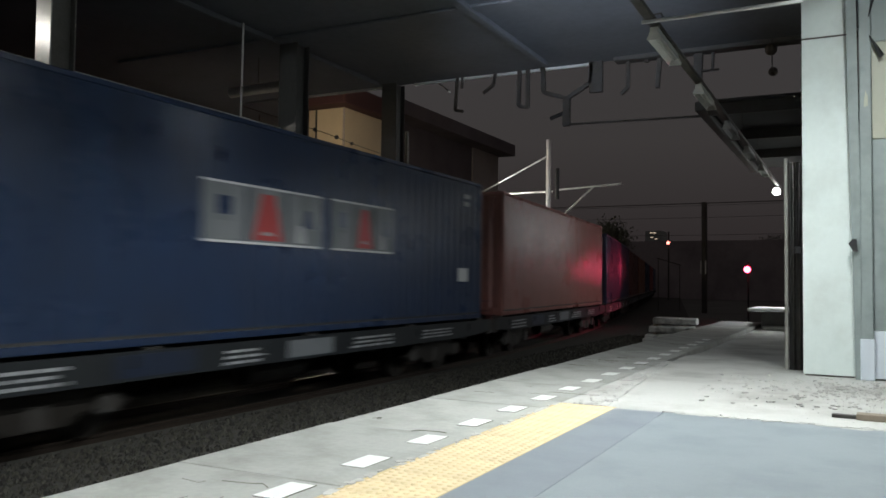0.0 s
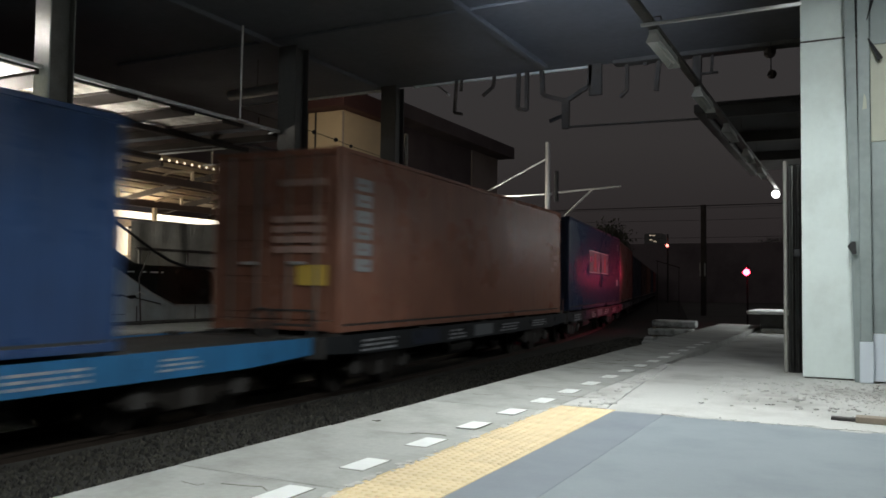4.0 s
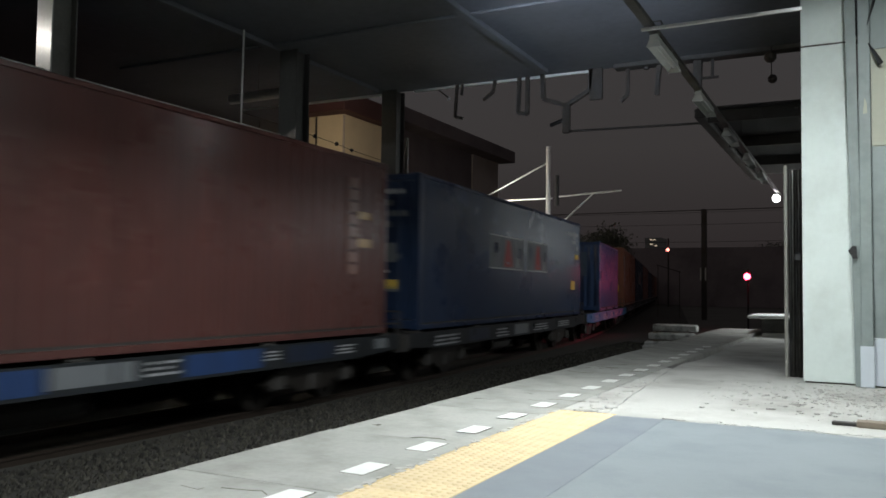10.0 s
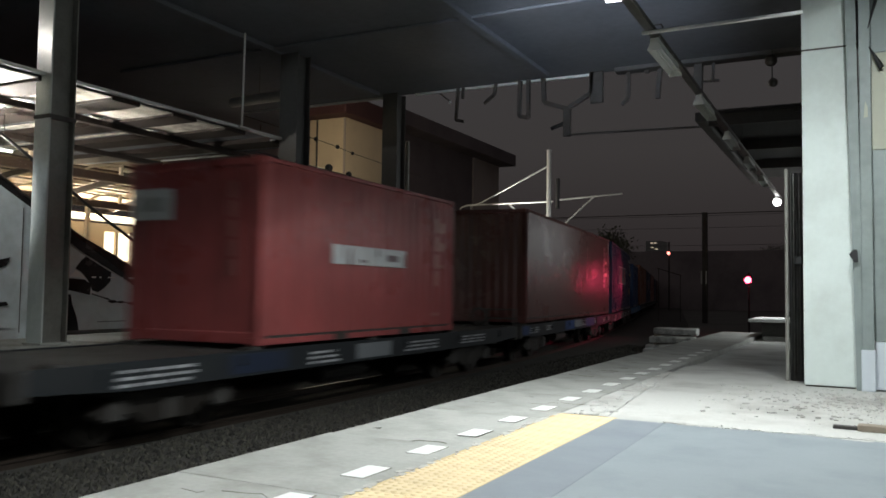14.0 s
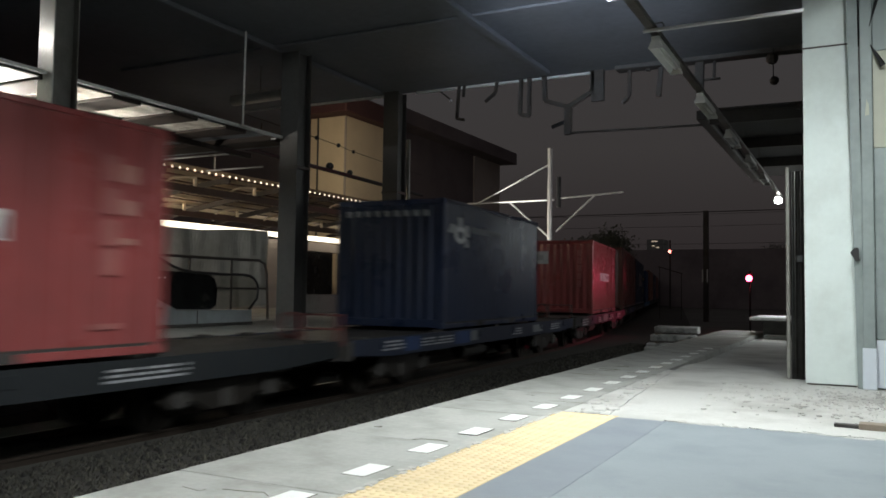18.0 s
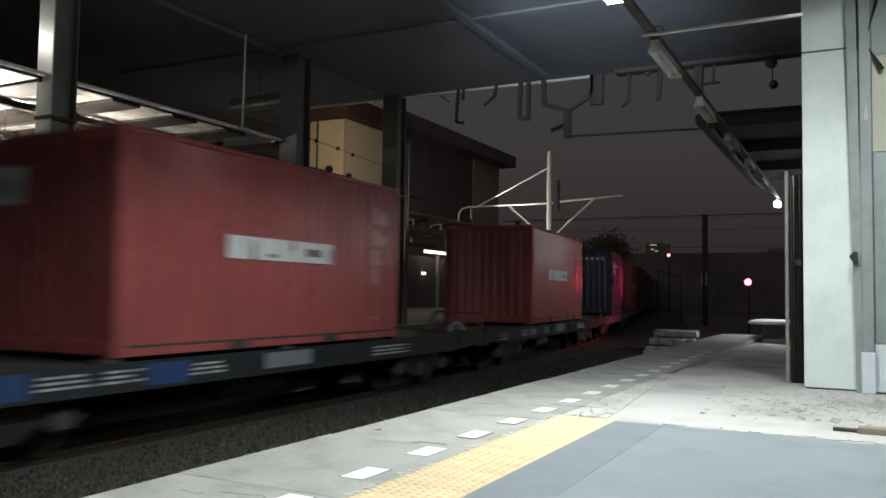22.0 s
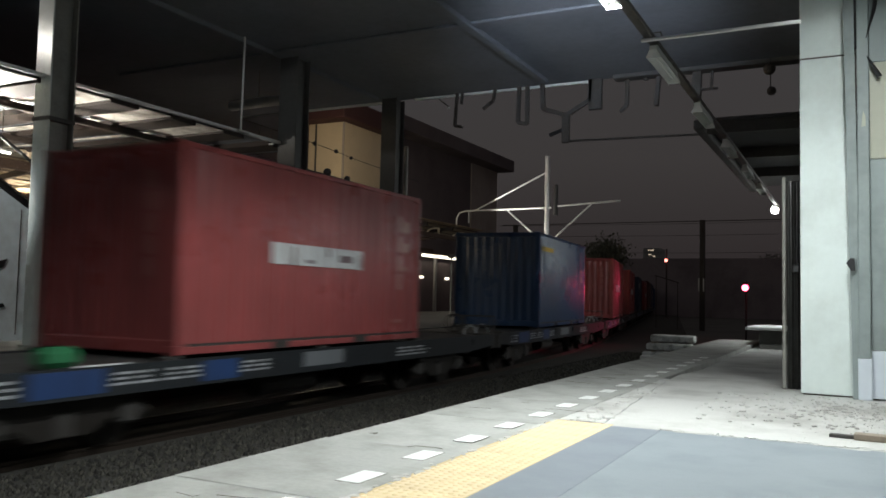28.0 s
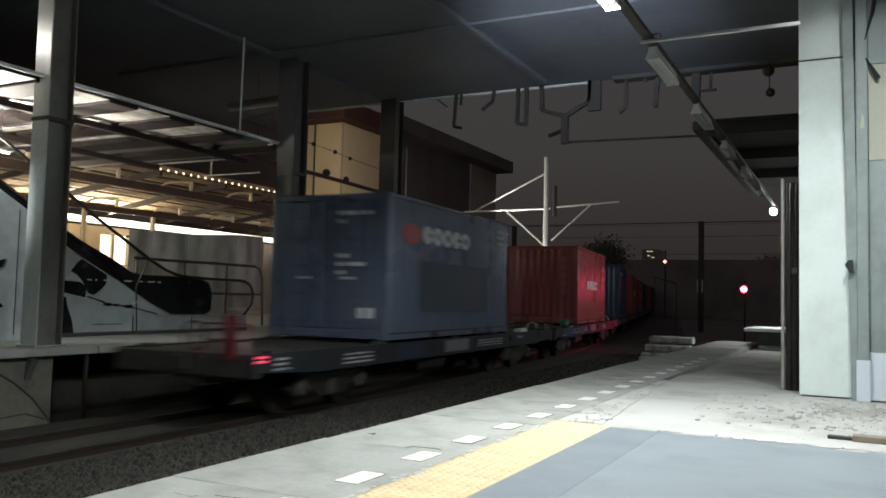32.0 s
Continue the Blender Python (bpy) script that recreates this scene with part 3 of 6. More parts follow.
# closing walls behind the camera and beside it
tagged(part("wall_south", Shape().box(-2.6, 8.3, -8.3, -8.0, 0, TOP), panel_paint), "plain grey panelled wall closing the platform", "wall", kind="structure")
tagged(part("wall_east", Shape().box(8.0, 8.3, -8.0, 27.6, 0, TOP), panel_paint), "plain grey panelled wall along the platform", "wall", kind="structure")

# ---- column and hoarding on the platform ----
col = thing("platform_column", "white painted concrete column lit by tube light", "column", kind="structure", at=pose(0, 11.7, 0))
part("shaft", Shape().box(-0.62, 0.0, 0, 0.6, 0.02, 4.468, c=0.006), column_paint, col)
part("shaft", Shape().box(-0.62, 0.0, 0, 0.6, 4.484, TOP - 0.2, c=0.006), column_paint, col)
part("dark_joint", Shape().box(-0.625, 0.004, -0.006, 0.6, 4.466, 4.486), dark_steel, col, "dark strap in the joint")
part("foot_gap", Shape().box(-0.6, -0.02, 0.02, 0.58, 0.0, 0.022), dark_steel, col)

hoard = thing("site_hoarding", "grey panelled hoarding beside the column", "hoarding", kind="structure", at=pose(0, 11.55, 0))
lean = Shape().poly([(-0.11, -0.02, TOP - 0.45), (0.02, -0.02, TOP - 0.45), (0.09, -0.02, 0), (-0.005, -0.02, 0), (-0.11, 0.1, TOP - 0.45), (0.02, 0.1, TOP - 0.45), (0.09, 0.1, 0), (-0.005, 0.1, 0)],
                    [(0, 1, 2, 3), (4, 7, 6, 5), (0, 4, 5, 1), (1, 5, 6, 2), (2, 6, 7, 3), (3, 7, 4, 0)])
part("leaning_angle", lean, panel_paint, hoard, "grey steel angle leaning on the column")
part("post", Shape().box(0.06, 0.2, -0.07, 0.06, 0, TOP - 0.45, c=0.012), panel_paint, hoard)
part("post_shoe", Shape().box(0.05, 0.21, -0.078, 0.0, 0, 0.52, c=0.01), pale_panel, hoard, "pale blue-white post shoe")
part("panel", Shape().box(0.205, 1.6, 0.0, 0.04, 0.02, 0.62, c=0.006), pale_panel, hoard, "pale lower panel")
part("panel", Shape().box(0.205, 1.6, -0.004, 0.036, 0.625, 3.05, c=0.006), panel_paint, hoard)
part("panel", Shape().box(0.205, 1.6, 0.0, 0.04, 3.055, 4.3, c=0.006), cream_panel, hoard, "cream upper panel")
part("panel", Shape().box(0.205, 1.6, -0.004, 0.036, 4.305, TOP - 0.45, c=0.006), panel_paint, hoard)
for i in range(3):
    part("panel", Shape().box(1.605 + 2.1 * i, 3.7 + 2.1 * i, 0.0, 0.04, 0.02, TOP - 0.45, c=0.006), panel_paint, hoard)
part("cable", Shape().rod((0.3, -0.1, 5.25), (0.26, -0.1, 4.95), 0.03, 6, 0.024).rod((0.26, -0.1, 4.95), (0.17, -0.1, 4.6), 0.024, 6, 0.006), rubber, hoard, "black cable end")
part("cable", Shape().rod((0.18, -0.1, 4.36), (0.25, -0.11, 4.22), 0.007, 6, 0.022).rod((0.25, -0.11, 4.22), (0.32, -0.1, 4.08), 0.022, 6, 0.034), rubber, hoard, "black cable end")
part("socket", Shape().prism([(-0.075, 1.72), (-0.03, 1.78), (0.02, 1.78), (0.03, 1.62), (-0.02, 1.62)], -0.1, -0.021, "y"), rubber, hoard, "small dark junction box")
part("paper_tag", Shape().prism([(0.11, 3.46), (0.16, 3.47), (0.156, 3.6), (0.13, 3.67)], -0.076, -0.072, "y"), cream_panel, hoard, "torn white paper tag")

screen = thing("sheet_screen", "corrugated metal sheet screen behind the column", "screen", kind="structure", at=pose(0, 12.35, 0))
sheet = Shape()
xs = [-0.83 + 0.0125 * i for i in range(20)]
zz = [(x, 0.018 * math.sin((x + 0.83) * 2 * math.pi / 0.076)) for x in xs]
sheet.prism([(x, y) for x, y in zz] + [(x, y + 0.003) for x, y in reversed(zz)], 0, 2.92, "z")
part("corrugated_sheet", sheet, sheet_metal, screen)
part("edge_post", Shape().box(-0.89, -0.84, -0.04, 0.03, 0, 2.98, c=0.008), grey_steel, screen, "pale steel edge post")
part("knob", Shape().box(-0.76, -0.66, -0.06, -0.02, 1.62, 1.74, c=0.03), rubber, screen, "small black clamp")

# ---- tube lights over the platform ----
tray = thing("cable_tray", "grey cable tray carrying the row of tube lights", "cable tray", at=pose(TUBE_X, 0, TUBE_Z))
part("channel", Shape().box(-0.02, 0.09, -4, 28.4, 0.13, 0.19, c=0.006), dark_steel, tray)
for i in (0, 1, 2, 7, 8):
    part("hanger", Shape().rod((0.035, -3 + 3.07 * i, 0.19), (0.035, -3 + 3.07 * i, TOP - TUBE_Z if i < 7 else 0.75), 0.004, 6), dark_steel, tray)
cross = thing("cross_rail", "pale steel rail from tube row to column", "rail", at=pose(0, 9.55, 4.3))
part("tube", Shape().box(-2.25, -0.49, -0.02, 0.02, -0.019, 0.019, c=0.004), galvanised, cross)
part("clip", Shape().pipe([(-2.1, 0, 0.03), (-2.12, 0, 0.08), (-2.02, 0, 0.08), (-2.0, 0, 0.03)], 0.01, 6), dark_steel, cross)


def tube_light(y, lit):
    f = thing("tube_light", "lit white batten tube light under the tray" if lit else "unlit white batten tube light under the tray", "light", group="tube lights over the platform", at=pose(TUBE_X + 0.075, y, TUBE_Z))
    sh = Shape().prism([(-0.05, 0.0), (0.05, 0.0), (0.086, -0.08), (0.078, -0.084), (0.04, -0.012), (-0.04, -0.012), (-0.078, -0.084), (-0.086, -0.08)], 0, 1.27, "y")
    part("reflector", sh, fixture_white, f)
    # caps added to cut the lamp's throw along the row
    for u in (-0.008, 1.271):
        part("end_cap", Shape().prism([(-0.05, 0.0), (0.05, 0.0), (0.084, -0.096), (-0.084, -0.096)], u, u + 0.007, "y"), fixture_white, f)
    part("spine", Shape().box(-0.05, 0.05, 0.0, 1.27, 0.001, 0.06, c=0.008), fixture_white, f)
    part("tube", Shape().rod((0, 0.05, -0.04), (0, 1.22, -0.04), 0.014, 8), tube_glow if lit else fixture_white, f)
    part("bracket", Shape().box(-0.02, 0.02, 0.2, 0.24, 0.055, 0.135), grey_steel, f)
    part("bracket", Shape().box(-0.02, 0.02, 1.0, 1.04, 0.055, 0.135), grey_steel, f)
    return f


for i in range(8):
    tube_light(0.43 + TUBE_STEP * i, i in (0, 2))
side_tube = tube_light(SIDE_Y, True)
side_tube.location = (SIDE_X, SIDE_Y, SIDE_Z)
part("hanger", Shape().rod((0, 0.6, 0.06), (0, 0.6, TOP - SIDE_Z), 0.01, 6), dark_steel, side_tube)
bulb = thing("bulkhead_lamp", "bright round lamp at the end of the tube row", "lamp", at=pose(TUBE_X, 27.5, 4.16))
part("globe", Shape().ball((0, 0, 0), 0.118, 14), bulb_glow, bulb)
part("cap", Shape().rod((0, 0, 0.12), (0, 0, 0.2), 0.07), dark_steel, bulb)


# ---- the platform's own roof, beyond the concourse ----
canopy = thing("platform_canopy", "dark steel platform roof beyond the concourse", "canopy", kind="structure")
part("roof_sheet", Shape().poly([(-2.75, 17.2, 4.95), (8, 17.2, 4.9), (8, 27.5, 4.9), (-2.75, 27.5, 4.95), (-2.75, 17.2, 5.0), (8, 17.2, 4.95), (8, 27.5, 4.95), (-2.75, 27.5, 5.0)],
                                [(0, 3, 2, 1), (4, 5, 6, 7), (0, 1, 5, 4), (1, 2, 6, 5), (2, 3, 7, 6), (3, 0, 4, 7)]), canopy_sheet, canopy)
for i in range(3):
    y = 17.4 + 3.2 * i
    part("rafter", Shape().bar((-2.7, y, 4.82), (7.9, y, 4.77), 0.12, 0.24), black_steel, canopy)
    part("post", Shape().box(1.9, 2.1, y - 0.1, y + 0.1, -0.125, 4.78, c=0.01), black_steel, canopy)
for i in range(5):
    part("purlin", Shape().bar((-2.6 + 1.6 * i, 17.2, 4.91 - 0.007 * i), (-2.6 + 1.6 * i, 27.5, 4.91 - 0.007 * i), 0.07, 0.12), black_steel, canopy)
part("gutter", Shape().box(-2.95, -2.74, 17.2, 27.6, 4.78, 4.98, c=0.02), black_steel, canopy)

# ---- brackets hanging from the concourse edge ----


def hanger(label, pts, r=0.03, square=True):
    """One bracket of bent steel; pts are x and the drop under the deck's edge."""
    h = thing("hanging_bracket", label, "bracket", group="brackets under the concourse edge", at=pose(0, 18.6, TOP))
    sh = Shape()
    for (xa, za), (xb, zb) in zip(pts, pts[1:]):
        sh.bar((xa, 0, za), (xb, 0, zb), 2 * r, 2 * r) if square else sh.rod((xa, 0, za), (xb, 0, zb), r)
    part("bent_bar", sh, dark_steel, h)
    return h


plain = "dark bent steel bracket hanging under the deck edge"
hanger(plain, [(-9.15, 0), (-9.2, -0.85), (-8.98, -0.9)], 0.035)
hanger(plain, [(-9.0, 0), (-9.02, -0.3)], 0.03)
hanger(plain, [(-8.08, 0), (-8.12, -0.28), (-8.4, -0.48)], 0.035)
hanger("pair of dark steel straps hanging under the deck edge", [(-7.42, 0), (-7.44, -0.9), (-7.2, -0.95), (-7.2, 0)], 0.045)
ybr = hanger("dark Y-shaped steel hanger carrying a contact wire arm", [(-6.81, 0), (-6.78, -0.62), (-6.18, -0.82), (-5.6, -0.5), (-5.58, 0)], 0.05)
part("stem", Shape().box(-6.28, -6.1, -0.06, 0.06, -1.5, -0.78, c=0.01), dark_steel, ybr)
part("insulator", Shape().rod((-6.2, 0, -1.15), (-6.6, 0, -1.28), 0.05), rubber, ybr)
part("arm", Shape().rod((-6.1, 0, -1.46), (-2.9, 0, -1.52), 0.028), dark_steel, ybr)
part("plate", Shape().box(-5.62, -5.3, -0.05, 0.05, -0.75, 0, c=0.01), dark_steel, ybr)
hanger(plain, [(-4.7, 0), (-4.7, -0.7), (-4.86, -0.85)], 0.04)
hanger(plain, [(-3.95, 0), (-4.0, -0.45), (-4.02, -0.78)], 0.05)
hanger(plain, [(-4.25, 0), (-4.27, -0.16)], 0.05)
sq = hanger("dark square steel frame hanging under the deck edge", [(-3.1, 0), (-3.12, -0.7)], 0.09)
part("arm", Shape().bar((-2.78, 0, 0), (-2.8, 0, -0.52), 0.06, 0.06), dark_steel, sq)
part("foot", Shape().bar((-3.1, 0, -0.5), (-2.66, 0, -0.5), 0.05, 0.05), dark_steel, sq)
bells = thing("hanging_floodlights", "pair of dark round fittings on a cable", "floodlight", at=pose(-1.55, 18.4, TOP))
part("cable", Shape().rod((0, 0, 0), (0, 0, -0.8), 0.012), rubber, bells)
part("head", Shape().ball((-0.02, 0, -0.24), 0.13, 10), dark_steel, bells)
part("head", Shape().ball((0.02, 0, -0.72), 0.1, 10), dark_steel, bells)
camw = thing("deck_camera", "small white round fitting on a bracket", "fitting", at=pose(-9.6, 18.9, TOP))
part("stalk", Shape().bar((-0.25, -0.25, 0.02), (0.05, 0, -0.24), 0.03, 0.03), dark_steel, camw)
part("dome", Shape().ball((0.07, 0, -0.28), 0.04, 10), white_paint, camw)

# ---- the opposite platform ----
FAR_X, FAR_Z = -10.62, 0.29
farp = thing("opposite_platform", "weathered concrete platform with an overhanging slab edge", "platform", kind="structure")
for i in range(14):
    part("edge_slab", Shape().box(FAR_X - 1.9, FAR_X, -6 + 2.5 * i + 0.006, -3.5 + 2.5 * i - 0.006, FAR_Z - 0.12, FAR_Z, c=0.012), concrete, farp)
part("floor", Shape().box(-32, FAR_X - 1.906, -6, 29, FAR_Z - 0.12, FAR_Z - 0.004), concrete, farp)
part("wall", Shape().box(-32, FAR_X - 1.2, -6, 29, -1.0, FAR_Z - 0.124), near_black_concrete, farp, "dark recessed platform wall")
part("pier", Shape().box(FAR_X - 0.6, FAR_X - 0.16, 1.0, 8.35, -1.0, FAR_Z - 0.124, c=0.05), pier_concrete, farp, "cracked stained pier under the slab")
part("crack", Shape().pipe([(FAR_X - 0.158, 7.2, 0.1), (FAR_X - 0.158, 7.7, -0.2), (FAR_X - 0.158, 8.0, -0.45), (FAR_X - 0.158, 8.3, -0.8)], 0.018, 5), dark_steel, farp, "dark crack")
part("crack", Shape().pipe([(FAR_X - 0.158, 6.9, -0.72), (FAR_X - 0.158, 7.9, -0.66), (FAR_X - 0.158, 8.3, -0.8)], 0.014, 5), dark_steel, farp, "dark crack")
part("rear_floor", Shape().box(-32, -14.2, 29.006, 47, -1.0, FAR_Z - 0.004), concrete, farp)
part("strut", Shape().box(FAR_X - 0.18, FAR_X - 0.13, 8.88, 8.93, -1.0, FAR_Z - 0.124), rust_steel, farp)
for i in range(9):
    part("slab_bracket", Shape().bar((FAR_X - 0.3, -4.1 + 4.0 * i, -0.35), (FAR_X - 0.05, -4.1 + 4.0 * i, FAR_Z - 0.14), 0.1, 0.1), dark_concrete, farp)

# light level put into colour: near front face pale, farther columns dark
for y, cx, cw in ((8.05, -11.2, 0.35), (13.75, -11.06, 0.47), (18.38, -11.3, 0.46)):
    c = thing("steel_column", "grey boxed steel column carrying the concourse", "column", group="columns of the opposite platform", at=pose(cx, y, FAR_Z))
    hh = TOP - FAR_Z - (0.2 if y < 18 else 0.0)
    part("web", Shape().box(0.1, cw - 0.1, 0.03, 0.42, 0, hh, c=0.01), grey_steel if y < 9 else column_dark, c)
    part("face_plate", Shape().box(0.0, cw, 0.0, 0.028, 0, hh, c=0.006), column_lit_face if y < 9 else column_dark, c, "glossy face plate, pale for the light on it" if y < 9 else "")
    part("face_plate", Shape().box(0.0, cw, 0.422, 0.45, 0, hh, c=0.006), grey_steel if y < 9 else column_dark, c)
    part("base_plate", Shape().box(-0.04, cw + 0.04, -0.04, 0.49, 0, 0.03, c=0.006), concrete, c)
    part("clamp", Shape().box(-0.012, cw + 0.012, -0.012, 0.462, 3.44, 3.5), dark_steel, c)
pipe2 = thing("drain_pipe", "slim grey drain pipe beside the far column", "pipe", at=pose(-10.97, 19.2, FAR_Z))
part("pipe", Shape().rod((0, 0, 0), (0, 0, 5.3 - FAR_Z), 0.06), grey_steel, pipe2)
rodt = thing("hanger_rod", "thin pale hanger rod from deck to roof edge", "rod", at=pose(-11.02, 12.52, 4.42))
part("rod", Shape().rod((0, 0, 0), (0.02, 0, TOP - 4.42 - 0.1), 0.02), white_paint, rodt)
part("foot", Shape().box(-0.14, 0.1, -0.16, 0.16, -0.02, 0.02, c=0.005), galvanised, rodt)
duct = thing("air_duct", "dull grey round duct under the concourse", "duct", at=pose(0, 0, 0))
part("duct", Shape().rod((-13.48, 14.95, 5.7), (-11.35, 14.85, 5.7), 0.12, 12), galvanised, duct)
part("strap", Shape().rod((-12.6, 14.9, 5.7), (-12.6, 14.9, TOP), 0.006, 6), dark_steel, duct)
conduit = thing("conduit", "slim pale conduit under the concourse", "pipe")
part("tube", Shape().rod((-12.45, 14.215, 5.2), (-10.9, 14.215, 5.2), 0.022), galvanised, conduit)

deckt = thing("deck_tube_light", "lit batten tube light under the concourse deck", "light", at=pose(-14.4, 4.9, 6.14))
part("reflector", Shape().box(-0.2, 0.2, 0, 1.27, 0, 0.03, c=0.005), fixture_white, deckt)
part("tube", Shape().rod((0, 0.05, -0.03), (0, 1.2, -0.03), 0.014), tube_glow, deckt)
part("hanger", Shape().rod((0, 0.6, 0.03), (0, 0.6, TOP - 6.14), 0.01), dark_steel, deckt)

# fixtures added out of view to go with the assumed station lamps
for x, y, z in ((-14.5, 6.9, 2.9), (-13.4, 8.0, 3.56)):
    f = thing("unseen_station_tube", "unseen added batten tube light under the low roof", "light", group="tube lights of the opposite platform", at=pose(x, y, z))
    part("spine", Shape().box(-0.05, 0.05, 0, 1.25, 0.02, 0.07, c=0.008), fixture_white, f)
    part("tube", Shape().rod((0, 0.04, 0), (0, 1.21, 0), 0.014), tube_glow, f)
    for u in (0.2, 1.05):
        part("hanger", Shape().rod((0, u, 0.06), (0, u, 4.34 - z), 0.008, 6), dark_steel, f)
# post added to carry the mast's fill light
post = thing("added_lamp_post", "slim added lamp post with a small tilted floodlight", "lamp post", at=pose(-15.6, 31.5, FAR_Z - 0.004))
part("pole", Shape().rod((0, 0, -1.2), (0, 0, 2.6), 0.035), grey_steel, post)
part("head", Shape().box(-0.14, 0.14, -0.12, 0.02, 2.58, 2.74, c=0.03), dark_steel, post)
# floodlight post added out of view; the tower's fill lamp stands elsewhere
flood = thing("unseen_flood_post", "unseen added floodlight on a steel post before the stair tower", "floodlight", at=pose(-27.5, 29.3, FAR_Z - 0.004))
part("pole", Shape().rod((0, 0, 0), (0, 0, 7.3), 0.06), grey_steel, flood)
part("head", Shape().box(-0.2, 0.2, -0.16, 0.0, 7.15, 7.5, c=0.03), dark_steel, flood)

# low roof of the opposite platform: rafters across, pale sheets between, a bright gutter
roof2 = thing("platform_roof", "low roof of pale sheets on rusty rafters", "roof", kind="structure")
RZ = 4.44
part("gutter", Shape().box(-11.06, -10.98, -4, 14.7, RZ - 0.05, RZ + 0.01, c=0.008), white_paint, roof2, "thin bright gutter edge")
for i in range(13):
    y = -2.57 + 1.36 * i
    part("rafter", Shape().box(-18.0, -11.07, y - 0.3, y + 0.3, RZ - 0.13, RZ - 0.02, c=0.01), roof_timber, roof2)
    if y < 12.0:
        part("sheet", Shape().box(-12.55, -11.1, y + 0.305, y + 1.055, RZ - 0.085, RZ - 0.07), roof_sheet, roof2)
        part("sheet", Shape().box(-15.35, -12.69, y + 0.62, y + 0.74 + 0.12 * (i % 2), RZ - 0.085, RZ - 0.07), roof_sheet, roof2, "narrow strip of pale sheet")
        part("sheet", Shape().box(-18.0, -15.49, y + 0.66, y + 0.72, RZ - 0.085, RZ - 0.07), roof_sheet, roof2, "narrow strip of pale sheet")
    if y < 8.9:
        part("sheet", Shape().box(-14.1, -12.69, y + 0.305, y + 0.6, RZ - 0.085, RZ - 0.07), roof_sheet, roof2)
# deck added to keep the lamps below from lighting the soffit
part("light_block_deck", Shape().box(-18.2, -11.08, -4.2, 14.7, RZ - 0.018, RZ + 0.03), soffit, roof2, "dark deck added to block light leaking upward")
for x in (-12.62, -15.42):
    part("purlin", Shape().box(x - 0.06, x + 0.06, -4, 14.6, RZ - 0.25, RZ - 0.135, c=0.01), roof_timber, roof2)
for x0, x1, y in ((-12.08, -10.95, 13.48), (-15.43, -13.27, 14.61), (-15.79, -13.83, 16.53)):
    part("pipe", Shape().rod((x0, y, RZ - 0.1), (x1, y, RZ - 0.1), 0.022), galvanised, roof2, "slim pale conduit under the roof")

# the older station roof behind, warm lit: curved trusses, purlins, sheets
hall = thing("station_hall", "warm lit older station roof on curved steel brackets", "station roof", kind="structure")
HX0, HX1 = -17.0, -22.6


def arch(x):
    u = (x - HX0) / (HX1 - HX0)
    return 4.6 - 0.8 * u ** 1.25


for i in range(13):
    y = 3.2 + 2.6 * i
    sh = Shape()
    n = 10
    pts = [(HX0 + (HX1 - HX0) * j / n, y, arch(HX0 + (HX1 - HX0) * j / n) - 0.16) for j in range(n + 1)]
    for a, b in zip(pts, pts[1:]):
        sh.bar(a, b, 0.1, 0.16)
    part("truss", sh, roof_timber, hall)
    for bx, bz in ((-17.0, 3.96), (-20.0, 3.6)):
        part("bracket", Shape().pipe([(bx - 0.03, y + 1.2 * (1 - math.cos(k * 0.314)), bz + 0.36 * math.sin(k * 0.314)) for k in range(6)], 0.035, 6), cream_wall, hall, "pale curved bracket")
        part("bracket_post", Shape().box(bx - 0.07, bx, y + 1.14, y + 1.22, bz - 0.02, bz + 0.4), cream_wall, hall)
    if y < 20:
        part("post", Shape().box(-20.06, -19.94, y - 0.06, y + 0.06, FAR_Z, 3.6, c=0.01), cream_wall, hall)
for j in range(9):
    x = HX0 + (HX1 - HX0) * (j + 0.5) / 9
    part("purlin", Shape().box(x - 0.03, x + 0.03, 2, 38, arch(x) - 0.05, arch(x) + 0.0, c=0.008), rust_steel, hall)
sh = Shape()
n = 14
top = [(HX0 + (HX1 - HX0) * j / n, arch(HX0 + (HX1 - HX0) * j / n) + 0.03) for j in range(n + 1)]
sh.prism(top + [(a, b + 0.03) for a, b in reversed(top)], 2, 38, "y")
part("roof_skin", sh, hall_sheet, hall)
part("front_beam", Shape().box(HX0 - 0.1, HX0 + 0.1, 2, 38, 3.86, 4.06, c=0.01), rust_steel, hall)
part("lower_beam", Shape().box(-20.1, -19.9, 2, 38, 3.52, 3.7, c=0.01), rust_steel, hall)
# glowing dots imitate light showing through gaps of the corrugated sheet edge
scal = Shape()
for i in range(48):
    scal.rod((HX0 + 0.02, 14.4 + 0.29 * i, 4.53), (HX0 + 0.04, 14.4 + 0.29 * i, 4.53), 0.034, 8)
part("light_row", scal, gap_glow, hall, "row of glowing dots imitating light gaps at the sheet edge")
part("light_band", Shape().box(-22.1, -22.0, 14, 36.5, 3.33, 3.54), strip_glow, hall, "long bright light band over the wall")
back = thing("station_wall", "cream plastered station wall with a bright window", "wall", kind="structure")
part("wall", Shape().box(-23.0, -22.6, 2, 19.0, FAR_Z, 3.3), cream_wall, back)
part("window_light", Shape().box(-22.8, -22.75, 19.0, 20.2, 1.85, 3.05), strip_glow, back, "bright lit window opening")
part("sill", Shape().box(-23.0, -22.55, 19.0, 20.2, FAR_Z, 1.85), cream_wall, back)
part("lintel", Shape().box(-23.0, -22.6, 19.0, 20.2, 3.05, 3.3), cream_wall, back)
part("mullion", Shape().box(-22.72, -22.62, 19.5, 19.6, 1.85, 3.05), cream_wall, back)
